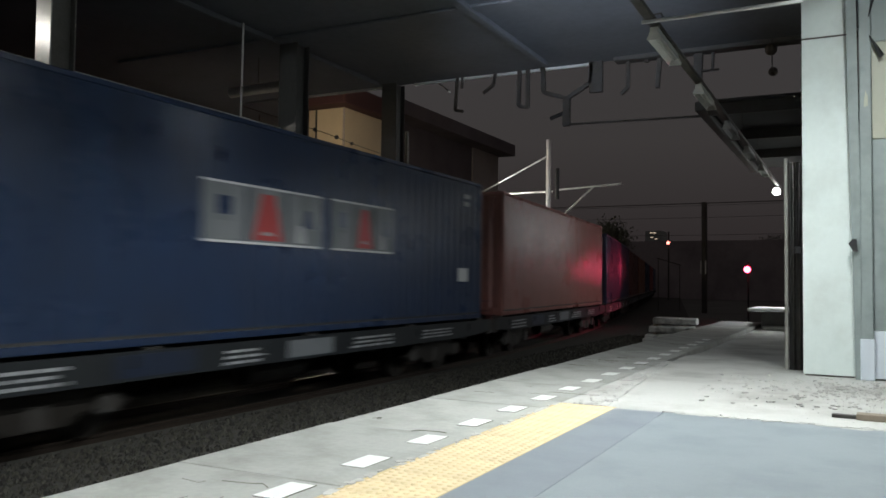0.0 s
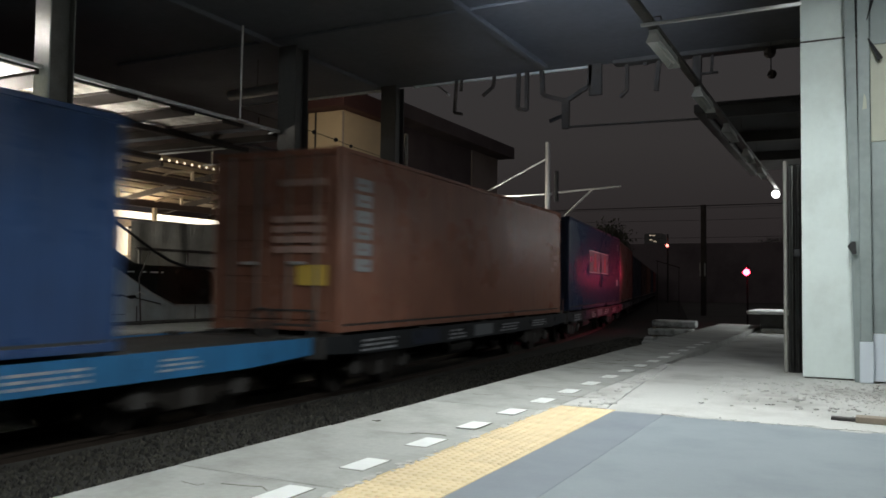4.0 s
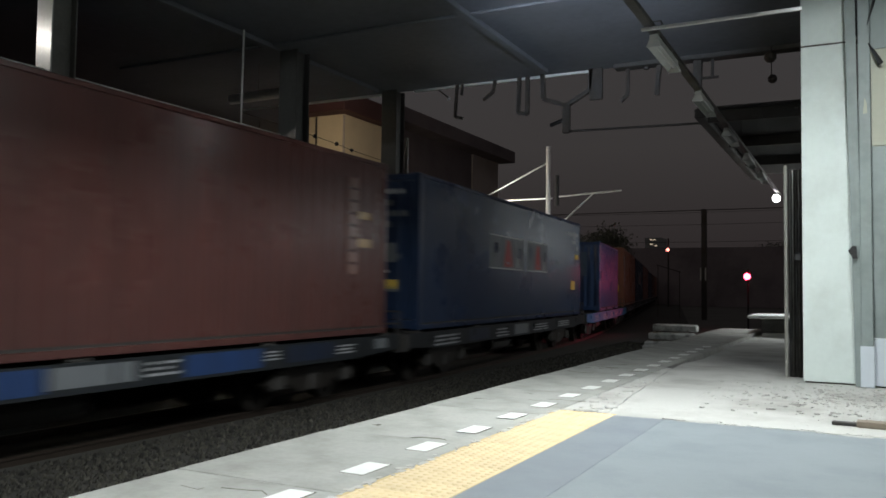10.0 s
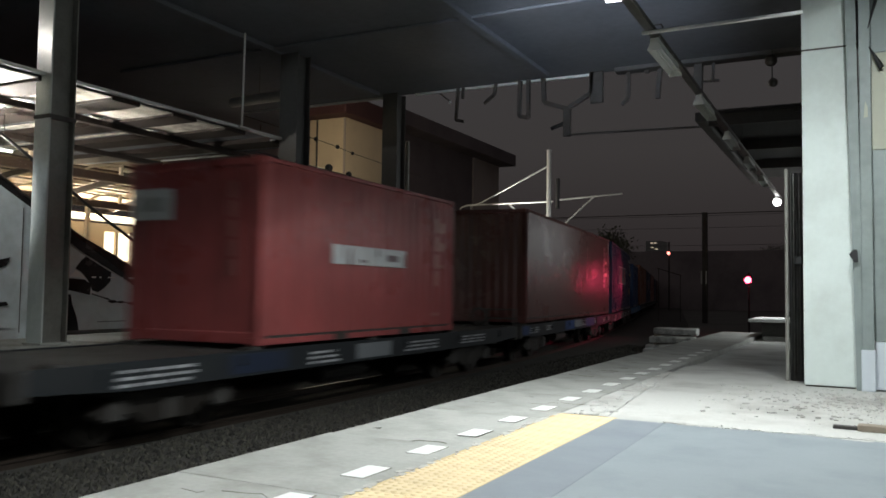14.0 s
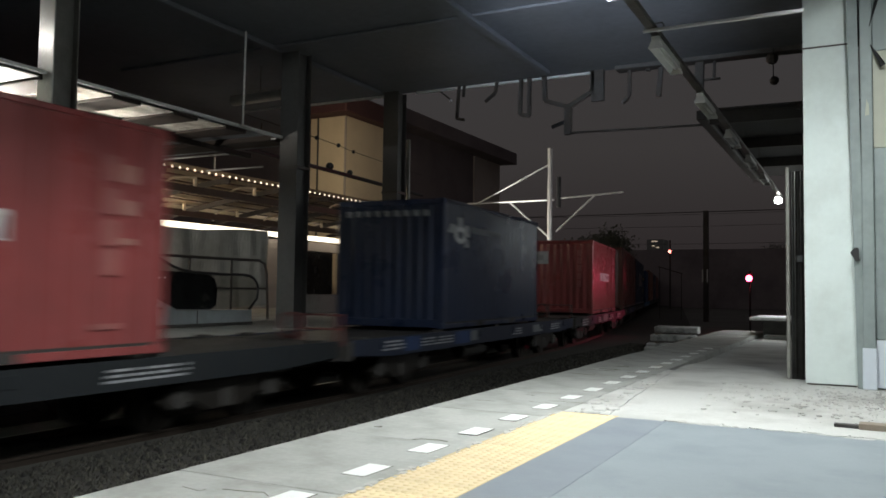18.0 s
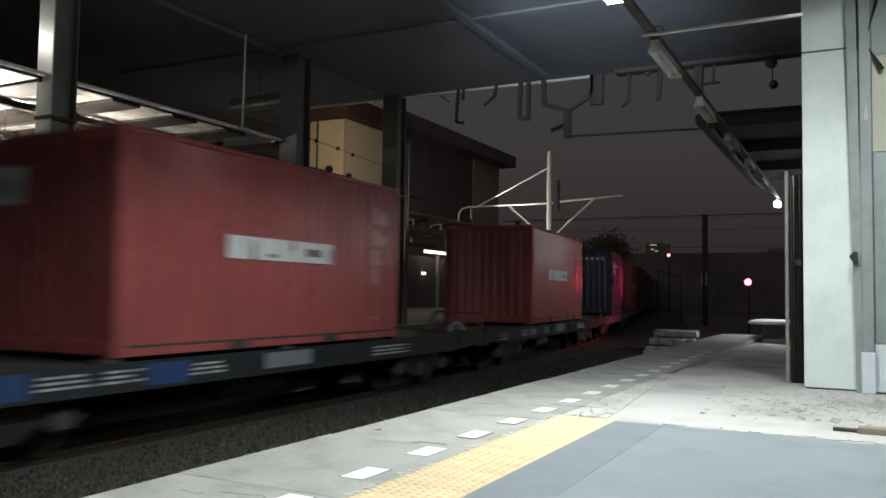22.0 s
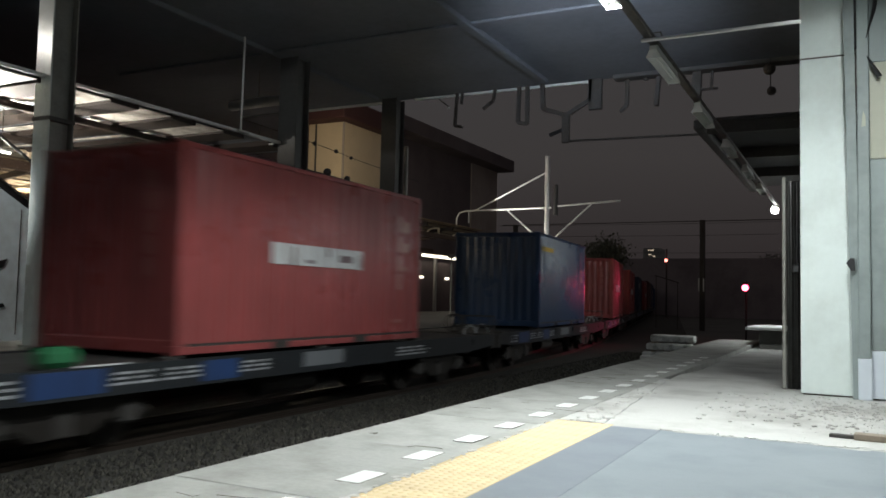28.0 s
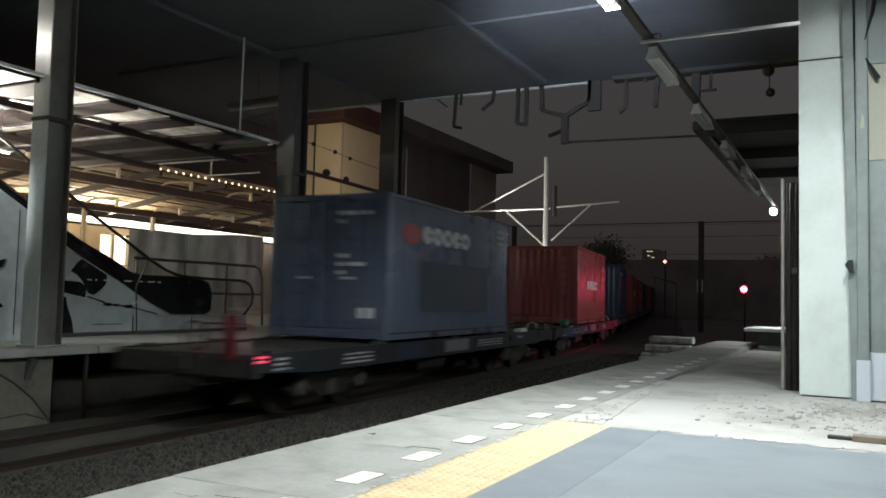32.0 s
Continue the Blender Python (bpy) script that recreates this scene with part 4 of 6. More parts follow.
part("transom", Shape().box(-22.72, -22.64, 19.0, 20.2, 2.0, 2.06), cream_wall, back)
# farther wall stretches take darker colours for the weaker light there
part("wall", Shape().box(-23.0, -22.6, 20.2, 30.2, FAR_Z, 3.3), beige_wall, back, "plaster stretch with shade in its beige colour")
# flat black panel paints the darkness inside the doorway
part("doorway", Shape().box(-23.4, -23.3, 30.2, 33.3, FAR_Z, 3.3), black_panel, back, "black panel for the dark of the doorway")
part("shutter_box", Shape().box(-23.0, -22.5, 30.2, 33.3, 2.9, 3.3), beige_wall, back)
part("wall", Shape().box(-23.0, -22.6, 33.302, 38, FAR_Z, 3.3), brown_wall, back, "wall stretch with shade in its brown colour")
for y, w in ((29.0, 0.09), (33.6, 0.2)):
    part("pillar", Shape().box(-22.2, -22.2 + w, y - w / 2, y + w / 2, FAR_Z, 4.1, c=0.01), fixture_white, back, "slim white pillar")
part("knee_brace", Shape().bar((-22.15, 29.0, 3.55), (-22.15, 30.2, 4.1), 0.1, 0.14), fixture_white, back)
part("wall", Shape().box(-23.0, -22.6, 38.002, 47, FAR_Z, 3.3), brown_wall, back, "wall stretch with shade in its brown colour")
part("pillar", Shape().box(-22.2, -22.04, 42.42, 42.6, FAR_Z, 3.48, c=0.01), fixture_white, back, "slim white pillar")
part("light_tray", Shape().box(-22.15, -22.0, 40.8, 45.4, 3.48, 3.64, c=0.01), strip_glow, back, "bright tray of tube light")
part("bracket", Shape().box(-22.6, -22.15, 42.4, 42.6, 3.4, 3.48), dark_steel, back)
for y in (41.55, 44.9):
    part("wall_lamp", Shape().box(-22.6, -22.45, y - 0.17, y + 0.17, 2.24, 2.38, c=0.03), strip_glow, back, "small bright wall lamp")
fence = thing("low_wall", "dark low wall on the opposite platform", "wall", kind="structure")
part("wall", Shape().box(-17.2, -17.0, 21.9, 29, FAR_Z, 0.96, c=0.02), dark_concrete, fence)

# tarpaulin hoarding with a handrail before it
tarp = thing("tarpaulin_fence", "grey draped tarpaulin on a frame", "tarpaulin", at=pose(-17.0, 0, FAR_Z))
sh, n, m = Shape(), 46, 6
for i in range(n + 1):
    for j in range(m + 1):
        y, z = 15.2 + 5.5 * i / n, 0.05 + 2.4 * j / m
        sh.v.append((0.016 * math.sin(y * 9 + 2 * noise.noise((y, 0, 1))) + 0.02 * math.sin(y * 4.1 + z) + 0.06 * noise.noise((y * 2, z * 1.5, 0)), y, z + 0.02 * math.sin(y * 1.7) + 0.05 * (y - 15.2)))
sh.f = [(i * (m + 1) + j, (i + 1) * (m + 1) + j, (i + 1) * (m + 1) + j + 1, i * (m + 1) + j + 1) for i in range(n) for j in range(m)]
part("cloth", sh, tarp_mat, tarp)
part("top_rail", Shape().rod((-0.1, 15.2, 2.3), (-0.1, 21.0, 2.55), 0.03), dark_steel, tarp)
rail2 = thing("guard_rail", "dark pipe guard rail behind the escalator", "railing", at=pose(-14.6, 0, FAR_Z))
part("top_pipe", Shape().pipe([(0, 13.2, 1.62), (0, 17.4, 1.62), (0, 17.62, 1.54), (0, 17.72, 1.3), (0, 17.8, 0.0)], 0.035, 8), dark_steel, rail2)
part("mid_pipe", Shape().rod((0, 13.2, 0.85), (0, 17.7, 0.85), 0.025), dark_steel, rail2)
for i in range(3):
    part("upright", Shape().rod((0, 13.3 + 1.5 * i, 0), (0, 13.3 + 1.5 * i, 1.6), 0.03), dark_steel, rail2)

# ---- escalator that climbs against the train's way ----
HANDRAIL = [(15.16, 0.65), (15.43, 0.9), (15.47, 1.16), (15.42, 1.28), (15.31, 1.39), (15.15, 1.45), (14.97, 1.47), (14.15, 1.47), (13.3, 1.49), (12.98, 1.53), (12.67, 1.61), (12.21, 1.81), (11.56, 2.16), (10.83, 2.55), (10.21, 2.91), (6.4, 5.12)]
INNER = [(6.4, 4.35), (10.18, 2.23), (11.25, 1.79), (11.74, 1.54), (12.09, 1.5), (12.83, 1.5), (13.6, 1.46), (13.97, 1.38), (14.08, 1.08), (14.05, 0.77), (13.85, 0.66)]
TRIM = [(6.4, 4.02), (10.42, 1.79), (11.46, 1.29), (12.17, 0.92), (12.78, 0.67), (15.2, 0.64)]
esc = thing("escalator", "escalator with black handrails and torn pale cladding", "escalator", at=pose(-13.0, 0, 0))
for x in (0.0, -1.35):
    part("handrail", Shape().pipe([(x, y, z) for y, z in HANDRAIL], 0.032, 10), rubber, esc, "black rubber handrail")
    pane = part("balustrade", Shape().prism([(y, z - 0.03) for y, z in HANDRAIL[1:]] + [(6.4, 4.36), (12.8, 0.68), (15.1, 0.66)], x - 0.006, x + 0.006), smoked_glass, esc, "clear smoked glass balustrade")
    pane.visible_shadow = False
    part("inner_skirt", Shape().prism(INNER + [(12.78, 0.68), (12.17, 0.93), (11.46, 1.3), (10.42, 1.8), (6.4, 4.04)], x - 0.06, x - 0.02), black_panel, esc, "dark inner skirt panel")
    part("side_cladding", Shape().prism(TRIM + [(15.2, 0.3), (9.0, 0.3), (6.4, 1.4)], x - 0.04, x + 0.05), cladding, esc, "pale blue-grey cladding")
part("steps", Shape().prism([(15.0, 0.45), (13.2, 0.47), (6.4, 4.3), (6.4, 4.0), (13.3, 0.35), (15.0, 0.32)], -1.3, -0.08), dark_steel, esc)
part("trim", Shape().pipe([(0.06, y, z) for y, z in TRIM[:-1]] + [(0.06, 14.1, 0.65)], 0.014, 6), galvanised, esc, "thin pale trim along the cladding")
# flat black patches laid on the cladding paint the dark of torn holes
TORN = "black patch painting the dark of a torn hole"
part("torn_hole_patch", Shape().prism([(10.26, 1.51), (10.38, 1.66), (10.51, 1.77), (10.8, 1.63), (11.08, 1.49), (11.06, 1.28), (10.93, 1.16), (10.79, 1.07), (10.66, 1.1), (10.55, 1.29), (10.4, 1.44)], 0.052, 0.062), black_panel, esc, TORN)
part("torn_hole_patch", Shape().prism([(9.6, 1.36), (10.12, 1.33), (10.47, 1.31), (10.62, 1.22), (10.6, 1.02), (10.17, 1.1), (9.6, 1.14)], 0.05, 0.06), black_panel, esc, TORN)
part("torn_hole_patch", Shape().prism([(9.9, 1.0), (10.18, 1.03), (10.22, 0.85), (10.33, 0.6), (10.39, 0.32), (9.9, 0.32)], 0.05, 0.06), black_panel, esc, TORN)
# highlight at the torn edge, as white paint
part("flap_highlight", Shape().prism([(10.14, 1.36), (10.26, 1.48), (10.42, 1.4), (10.5, 1.33)], 0.062, 0.07), white_paint, esc, "white strip painting the highlight at the torn edge")
# white strips stand in for the bright slits
for y, w in ((10.62, 0.1), (10.8, 0.05), (11.0, 0.16), (11.3, 0.06), (11.5, 0.18), (11.85, 0.12), (12.1, 0.2), (12.38, 0.07)):
    part("light_slit", Shape().box(0.063, 0.068, y, y + w, 1.345, 1.37), white_paint, esc, "short pale strip")
part("seam", Shape().pipe([(0.055, 10.65, 1.04), (0.055, 10.95, 0.96), (0.055, 11.19, 0.88), (0.055, 11.4, 0.88), (0.055, 11.69, 0.84), (0.055, 12.4, 0.7)], 0.013, 5), rubber, esc, "dark gaping seam")
for y, z, r in ((11.12, 0.89, 0.05), (11.32, 0.88, 0.04), (11.62, 0.85, 0.06), (10.98, 0.95, 0.025)):
    part("torn_hole_patch", Shape().prism([(y - 2.2 * r, z), (y - r, z + 0.5 * r), (y + 1.4 * r, z + 0.6 * r), (y + 2.4 * r, z - 0.2 * r), (y, z - 0.7 * r)], 0.05, 0.066), black_panel, esc)
for y in (11.77, 13.4):
    part("panel_joint", Shape().box(0.048, 0.056, y - 0.009, y + 0.009, 0.3, 0.66), rubber, esc)
part("panel_joint", Shape().box(0.048, 0.056, 10.8, 11.5, 0.5, 0.512), rubber, esc)
part("base_trim", Shape().box(0.04, 0.09, 9.0, 15.2, 0.29, 0.36, c=0.008), dark_concrete, esc, "dirty dark plinth strip")
prop = thing("prop_pole", "thin dark pole propped against the escalator", "pole", at=pose(-12.8, 11.7, FAR_Z))
part("pole", Shape().pipe([(0, 0.05, 0), (0, -0.02, 0.95), (-0.05, 0.3, 1.5)], 0.016, 6), dark_steel, prop)
part("tie", Shape().pipe([(0.01, -0.12, 0.62), (0.02, 0.0, 0.66), (0.01, 0.14, 0.6)], 0.012, 6), white_paint, prop, "pale tied strip")
wall3 = thing("stair_cladding", "pale grey-blue stained cladding beside the escalator", "cladding", at=pose(-12.55, 0, FAR_Z))
part("panel", Shape().prism([(4.0, 0), (9.0, 0), (9.0, 2.22), (7.6, 3.0), (4.0, 3.1)], -0.03, 0.03), cladding, wall3)
part("joint", Shape().box(0.02, 0.034, 8.86, 8.875, 0.1, 2.2), dark_steel, wall3)
part("torn_hole_patch", Shape().prism([(8.3, 1.1), (8.6, 1.22), (8.66, 1.36), (8.56, 1.33), (8.3, 1.28)], 0.028, 0.038), black_panel, wall3, TORN)
part("torn_hole_patch", Shape().prism([(8.3, 0.5), (8.66, 0.56), (8.62, 0.62), (8.3, 0.6)], 0.028, 0.038), black_panel, wall3, TORN)
# ---- buildings behind ----
tower = thing("stair_tower", "cream plastered stair tower with a dark red roof", "building")
part("wall", Shape().box(-26.3, -24.0, 35.3, 40.2, -0.9, 10.35, c=0.02), cream_wall, tower)
part("roof", Shape().box(-27.4, -23.4, 34.4, 40.3, 10.37, 11.4, c=0.05), red_roof, tower, "dark red fascia roof")
part("downpipe", Shape().rod((-25.75, 35.22, 0), (-25.75, 35.22, 10.3), 0.05), dark_steel, tower)
part("corner_bead", Shape().box(-24.08, -23.98, 35.27, 35.33, -0.9, 10.3), beige_wall, tower)
block = thing("station_building", "long unlit brown station building with deep eaves", "building")
part("wall", Shape().box(-44, -25.4, 41.0, 54.2, -0.9, 11.2), brown_wall, block)
part("end_wall", Shape().box(-44, -25.3, 54.22, 59.0, -0.9, 11.2), beige_wall, block, "beige plastered end bay")
part("roof", Shape().box(-45, -24.0, 40.6, 59.4, 11.2, 12.1, c=0.04), brown_wall, block, "deep dark eaves fascia")

# feeder cables with insulators before the tower
feed = thing("feeder_pipe", "dark feeder pipe with insulators before the tower", "pipe", at=pose(0, 0, 0))
part("pipe", Shape().pipe([(-17.0, 19.5, 5.52), (-17.0, 25.0, 5.43), (-17.0, 31.0, 5.3)], 0.075, 10), rubber, feed)
part("hanger", Shape().rod((-17.0, 20.2, 5.52), (-17.0, 20.2, TOP), 0.02, 6), dark_steel, feed)
part("insulator", Shape().ball((-17.0, 24.0, 5.6), 0.15), rubber, feed)
part("insulator", Shape().ball((-17.0, 25.3, 5.54), 0.12), rubber, feed)
wires = thing("feeder_wire", "thin dark wire with round insulators", "wire")
part("wire", Shape().pipe([(-16.6, 19.0, 6.46), (-16.5, 22.5, 6.35), (-16.5, 23.8, 6.3), (-16.78, 25.2, 6.31), (-17.0, 31.0, 6.2)], 0.012, 5), rubber, wires)
part("bead", Shape().ball((-16.5, 22.5, 6.35), 0.08), rubber, wires)
part("bead", Shape().ball((-16.5, 23.8, 6.3), 0.08), rubber, wires)
part("bead", Shape().ball((-16.78, 25.2, 6.31), 0.07), rubber, wires)

# ---- overhead line mast ----
mast = thing("overhead_line_mast", "pale steel mast with bracket arms over the tracks", "mast", at=pose(-12.5, 35, 0))
part("pole", Shape().rod((0, 0, -0.9), (0, 0, 7.75), 0.13, 10, 0.11), galvanised, mast)
part("arm", Shape().rod((-4.1, 0, 5.33), (0.2, 0, 5.36), 0.045), galvanised, mast)
part("stay", Shape().rod((-3.6, 0, 5.34), (-0.05, 0, 7.0), 0.04), galvanised, mast)
part("strut", Shape().rod((-2.0, 0, 5.34), (-0.1, 0, 3.7), 0.045), galvanised, mast)
part("arm", Shape().rod((0.5, 0, 5.42), (3.4, 0, 5.58), 0.04), galvanised, mast)
part("strut", Shape().rod((2.1, 0, 5.48), (0.3, 0, 3.9), 0.04), galvanised, mast)
part("insulator", Shape().rod((0.42, 0, 5.0), (0.42, 0, 6.4), 0.1, 10), rubber, mast, "dark ribbed insulator")
part("hook", Shape().pipe([(-4.1, 0, 5.33), (-4.45, 0, 5.25), (-4.6, 0, 5.0), (-4.6, 0, 4.6)], 0.04, 8), galvanised, mast)
part("drop", Shape().rod((-3.95, 0, 5.33), (-3.95, 0, 4.75), 0.03), galvanised, mast)

# ---- far tracks' end ----
gantry = thing("line_gantry", "dark portal gantry across the far tracks", "gantry", at=pose(0, 62, 0))
part("leg", Shape().box(-10.12, -9.76, -0.2, 0.2, -0.9, 7.3, c=0.02), dark_steel, gantry)
part("leg", Shape().box(-25.0, -24.7, -0.2, 0.2, -0.9, 7.2, c=0.02), dark_steel, gantry)
part("boom", Shape().box(-26, 9, -0.05, 0.05, 7.2, 7.26), dark_steel, gantry)
for px in (-10.2, -9.86):
    part("marker_plate", Shape().box(px, px + 0.09, -0.27, -0.23, 2.0, 2.95), white_paint, gantry, "pale upright marker strip")
trough = thing("cable_rail", "thin dark pipe rail beside the far track", "rail")
part("pipe", Shape().pipe([(-13.0, 60, 3.1), (-12.35, 60, 2.9), (-11.27, 60, 2.57)], 0.035, 6), dark_steel, trough)
for px, pz in ((-12.9, 3.07), (-11.35, 2.6)):
    part("post", Shape().rod((px, 60, -0.9), (px, 60, pz), 0.03, 6), dark_steel, trough)
for z in (5.0, 6.3, 7.2):
    w = thing("cross_wire", "thin dark wire strung across the tracks", "wire", group="overhead wires")
    part("wire", Shape().pipe([(-28 + 9 * i, 61.9, z - 0.15 * math.sin(math.pi * i / 4)) for i in range(5)], 0.014, 5), dark_steel, w)
sig = thing("railway_signal", "red shining railway signal on a dark post", "signal", at=pose(SIGNAL[0], SIGNAL[1], 0))
part("post", Shape().rod((0, 0.45, -0.9), (0, 0.45, 2.4), 0.05), rubber, sig)
part("head", Shape().box(-0.16, 0.16, 0.3, 0.55, 1.78, 2.3, c=0.04), rubber, sig)
part("lens", Shape().ball((0, 0.0, SIGNAL[2]), 0.17, 16), red_glow, sig, "glowing red lens")
sig2 = thing("far_signal", "small distant signal lamp showing orange-red", "signal", at=pose(-20.25, 100, 0))
part("post", Shape().rod((0, 0, -0.9), (0, 0, 7.6), 0.1), dark_steel, sig2)
part("lens", Shape().ball((0, -0.3, 6.2), 0.2), red_dim, sig2, "glowing lens")
pile = thing("sleeper_stack", "stack of pale concrete sleepers beside the track", "sleepers", at=pose(-5.5, 28.0, -0.78))
for r in range(3):
    for q in range(2):
        part("concrete_sleeper", Shape().box(-0.85 + 0.06 * r, 0.75 - 0.05 * q, -0.6 + 0.14 * r + 0.42 * q, -0.3 + 0.14 * r + 0.42 * q, 0.05 + 0.28 * r, 0.27 + 0.28 * r, c=0.035, m=pose(0.05 * (r - q), 0, 0, 0, 0, 2.5 * (q - r))), stack_concrete, pile)
    part("spacer", Shape().box(-0.6, -0.5, -0.4, 0.3, 0.28 * r - 0.01, 0.05 + 0.28 * r), wood, pile)
low = thing("concrete_kerb", "single pale concrete sleeper lying in the ballast", "sleeper", at=pose(-5.7, 26.6, -0.78))
part("body", Shape().box(-0.5, 0.6, -0.14, 0.14, 0, 0.2, c=0.03), stack_concrete, low)
ramp = thing("raised_slab", "pale raised slab at the platform's end", "slab", kind="structure", at=pose(-1.2, 26.5, 0.09))
# lamp light on the top put in as white, shade below as dark
part("top", Shape().box(-1.6, 1.4, -1.6, 1.09, 0.33, 0.42, c=0.02), white_paint, ramp)
part("side", Shape().box(-1.28, 1.3, -1.0, 1.09, -0.203, 0.33), dark_concrete, ramp)
part("foot", Shape().box(-1.2, -0.2, -1.6, -1.0, -0.203, -0.09), concrete, ramp)


def tree(x, y, h, spread, seed, count=900):
    r = random.Random(seed)
    t = thing("tree", "dark broadleaf tree against the night sky", "tree", group="trees beside the line", at=pose(x, y, -0.9))
    sh = Shape().rod((0, 0, 0), (0.1, 0, h * 0.45), 0.22, 8, 0.13)
    limbs = []
    for i in range(7):
        a, u = r.uniform(0, 6.28), r.uniform(0.5, 1)
        e = (spread * 0.75 * u * math.cos(a), spread * 0.75 * u * math.sin(a), h * r.uniform(0.55, 0.92))
        sh.rod((0.1 * u, 0, h * r.uniform(0.3, 0.45)), e, 0.1, 6, 0.03)
        limbs.append(e)
    part("trunk", sh, bark, t)
    cr = Shape()
    for i in range(count):
        e = r.choice(limbs)
        p = Vector((e[0] * r.uniform(0.5, 1) + r.gauss(0, spread * 0.22), e[1] + r.gauss(0, spread * 0.22), e[2] + r.gauss(0, h * 0.08)))
        q = Euler((r.uniform(0, 6), r.uniform(0, 6), r.uniform(0, 6))).to_matrix() * r.uniform(0.07, 0.18)
        cr.poly([p + q @ Vector(c) for c in ((-1, 0, 0), (0, -0.5, 0.1), (1, 0, 0), (0, 0.5, 0.1))], [(0, 1, 2, 3)])
    part("crown", cr, leaf, t)


tree(-18.2, 62, 6.5, 2.7, 1, 7000)
tree(-20.9, 66, 6.0, 2.6, 2, 6000)
tree(-10.5, 124, 8.6, 3.4, 3, 4800)
tree(-7.3, 124, 9.8, 3.8, 4, 5500)
tree(-1.0, 90, 6.4, 3.2, 5, 6500)
woods = Shape()
for i in range(9000):
    x = rnd.uniform(-110, 50)
    p = Vector((x, 130 + rnd.uniform(0, 14), -0.9 + rnd.random() ** 0.7 * (6.6 + 2.2 * noise.noise((x * 0.07, 0, 0)) + 1.2 * noise.noise((x * 0.3, 0, 2)))))
    q = Euler((rnd.uniform(0, 6), rnd.uniform(0, 6), rnd.uniform(0, 6))).to_matrix() * rnd.uniform(0.25, 0.6)
    woods.poly([p + q @ Vector(c) for c in ((-1, 0, 0), (0, -0.7, 0.2), (1, 0, 0), (0, 0.7, 0.2))], [(0, 1, 2, 3)])
tagged(part("far_woods", woods, leaf), "dark band of far shrubs and trees", "woods", kind="stuff")
shed = thing("lineside_wall", "long dark lineside wall at the edge of the yard", "wall", kind="structure")
part("wall", Shape().box(-60, 40, 118, 118.4, -0.9, 7.4), lineside, shed)
town = thing("apartment_block", "far dark apartment block with a few lit windows", "building", at=pose(-64.5, 300, -0.9))
part("wall", Shape().box(-3.6, 2.2, -5, 5, 0, 21.4), stack_concrete, town)
for x, z in ((-1.4, 20.4), (-0.2, 20.4), (-1.2, 18.8), (0.3, 18.2), (1.5, 17.2)):
    w = part("window", Shape().box(x - 0.6, x + 0.6, -5.1, -5.0, z, z + 0.5), dark_steel, town)
    part("pane", Shape().box(x - 0.5, x + 0.5, -5.14, -5.1, z + 0.08, z + 0.42), far_window_glow, w, "lit pane")

# ---- the train ----


def paint(name, c, rough=0.29, dust=None):
    """Weathered paint: stains and soft streaks that run down the walls."""
    d = dust or tuple(v * 0.55 + 0.012 for v in c)
    m = pbr(name, c, tuple(v * 1.18 for v in c), rough, 0.0, grain=5, stain=0.55, dirt=d, big=0.9, bump=0.12)
    n, l = m.node_tree.nodes, m.node_tree.links
    b = n["Principled BSDF"]
    b.inputs["Specular IOR Level"].default_value = 0.3
    co, mp, tx, rp, mx = (n.new("ShaderNode" + k) for k in ("TexCoord", "Mapping", "TexNoise", "ValToRGB", "Mix"))
    mp.inputs["Scale"].default_value = (5.0, 5.0, 0.22)
    tx.inputs["Scale"].default_value, tx.inputs["Detail"].default_value = 1.0, 5
    rp.color_ramp.elements[0].position, rp.color_ramp.elements[1].position = 0.42, 0.75
    rp.color_ramp.elements[0].color, rp.color_ramp.elements[1].color = (0, 0, 0, 1), (0.6, 0.6, 0.6, 1)
    mx.data_type = "RGBA"
    mx.inputs[7].default_value = (*(v * 0.4 + 0.012 for v in c), 1)
    old = b.inputs["Base Color"].links[0].from_socket
    l.new(co.outputs["Object"], mp.inputs["Vector"])
    l.new(mp.outputs[0], tx.inputs["Vector"])
    l.new(tx.outputs["Fac"], rp.inputs[0])
    l.new(rp.outputs[0], mx.inputs[0])
    l.new(old, mx.inputs[6])
    l.new(mx.outputs[2], b.inputs["Base Color"])
    return m


navy = paint("navy_paint", (0.016, 0.031, 0.072))
steel_blue = paint("steel_blue_paint", (0.03, 0.066, 0.165))
mid_blue = paint("mid_blue_paint", (0.023, 0.05, 0.11))
deep_blue = paint("deep_blue_paint", (0.018, 0.028, 0.062))
orange = paint("orange_brown_paint", (0.265, 0.117, 0.076))
brown_red = paint("brown_red_paint", (0.098, 0.038, 0.033))
maroon = paint("maroon_paint", (0.295, 0.066, 0.064))
red_lead = paint("pale_red_paint", (0.24, 0.105, 0.09))
slate = paint("slate_blue_paint", (0.084, 0.106, 0.158), dust=(0.115, 0.13, 0.145))
mark_white = pbr("marking_white", (0.55, 0.56, 0.56), (0.68, 0.69, 0.69), 0.6, grain=25, stain=0.3, dirt=(0.35, 0.35, 0.35), big=2, bump=0.03)
mark_grey = pbr("marking_grey", (0.3, 0.31, 0.32), (0.4, 0.41, 0.42), 0.6, grain=25, stain=0.3, dirt=(0.2, 0.2, 0.2), big=2, bump=0.03)
mark_pale = pbr("marking_pale", (0.12, 0.13, 0.14), (0.17, 0.18, 0.19), 0.6, grain=25, bump=0.03)
mark_mid = pbr("marking_mid", (0.155, 0.165, 0.175), (0.22, 0.23, 0.24), 0.6, grain=25, stain=0.3, dirt=(0.12, 0.13, 0.14), big=2, bump=0.03)
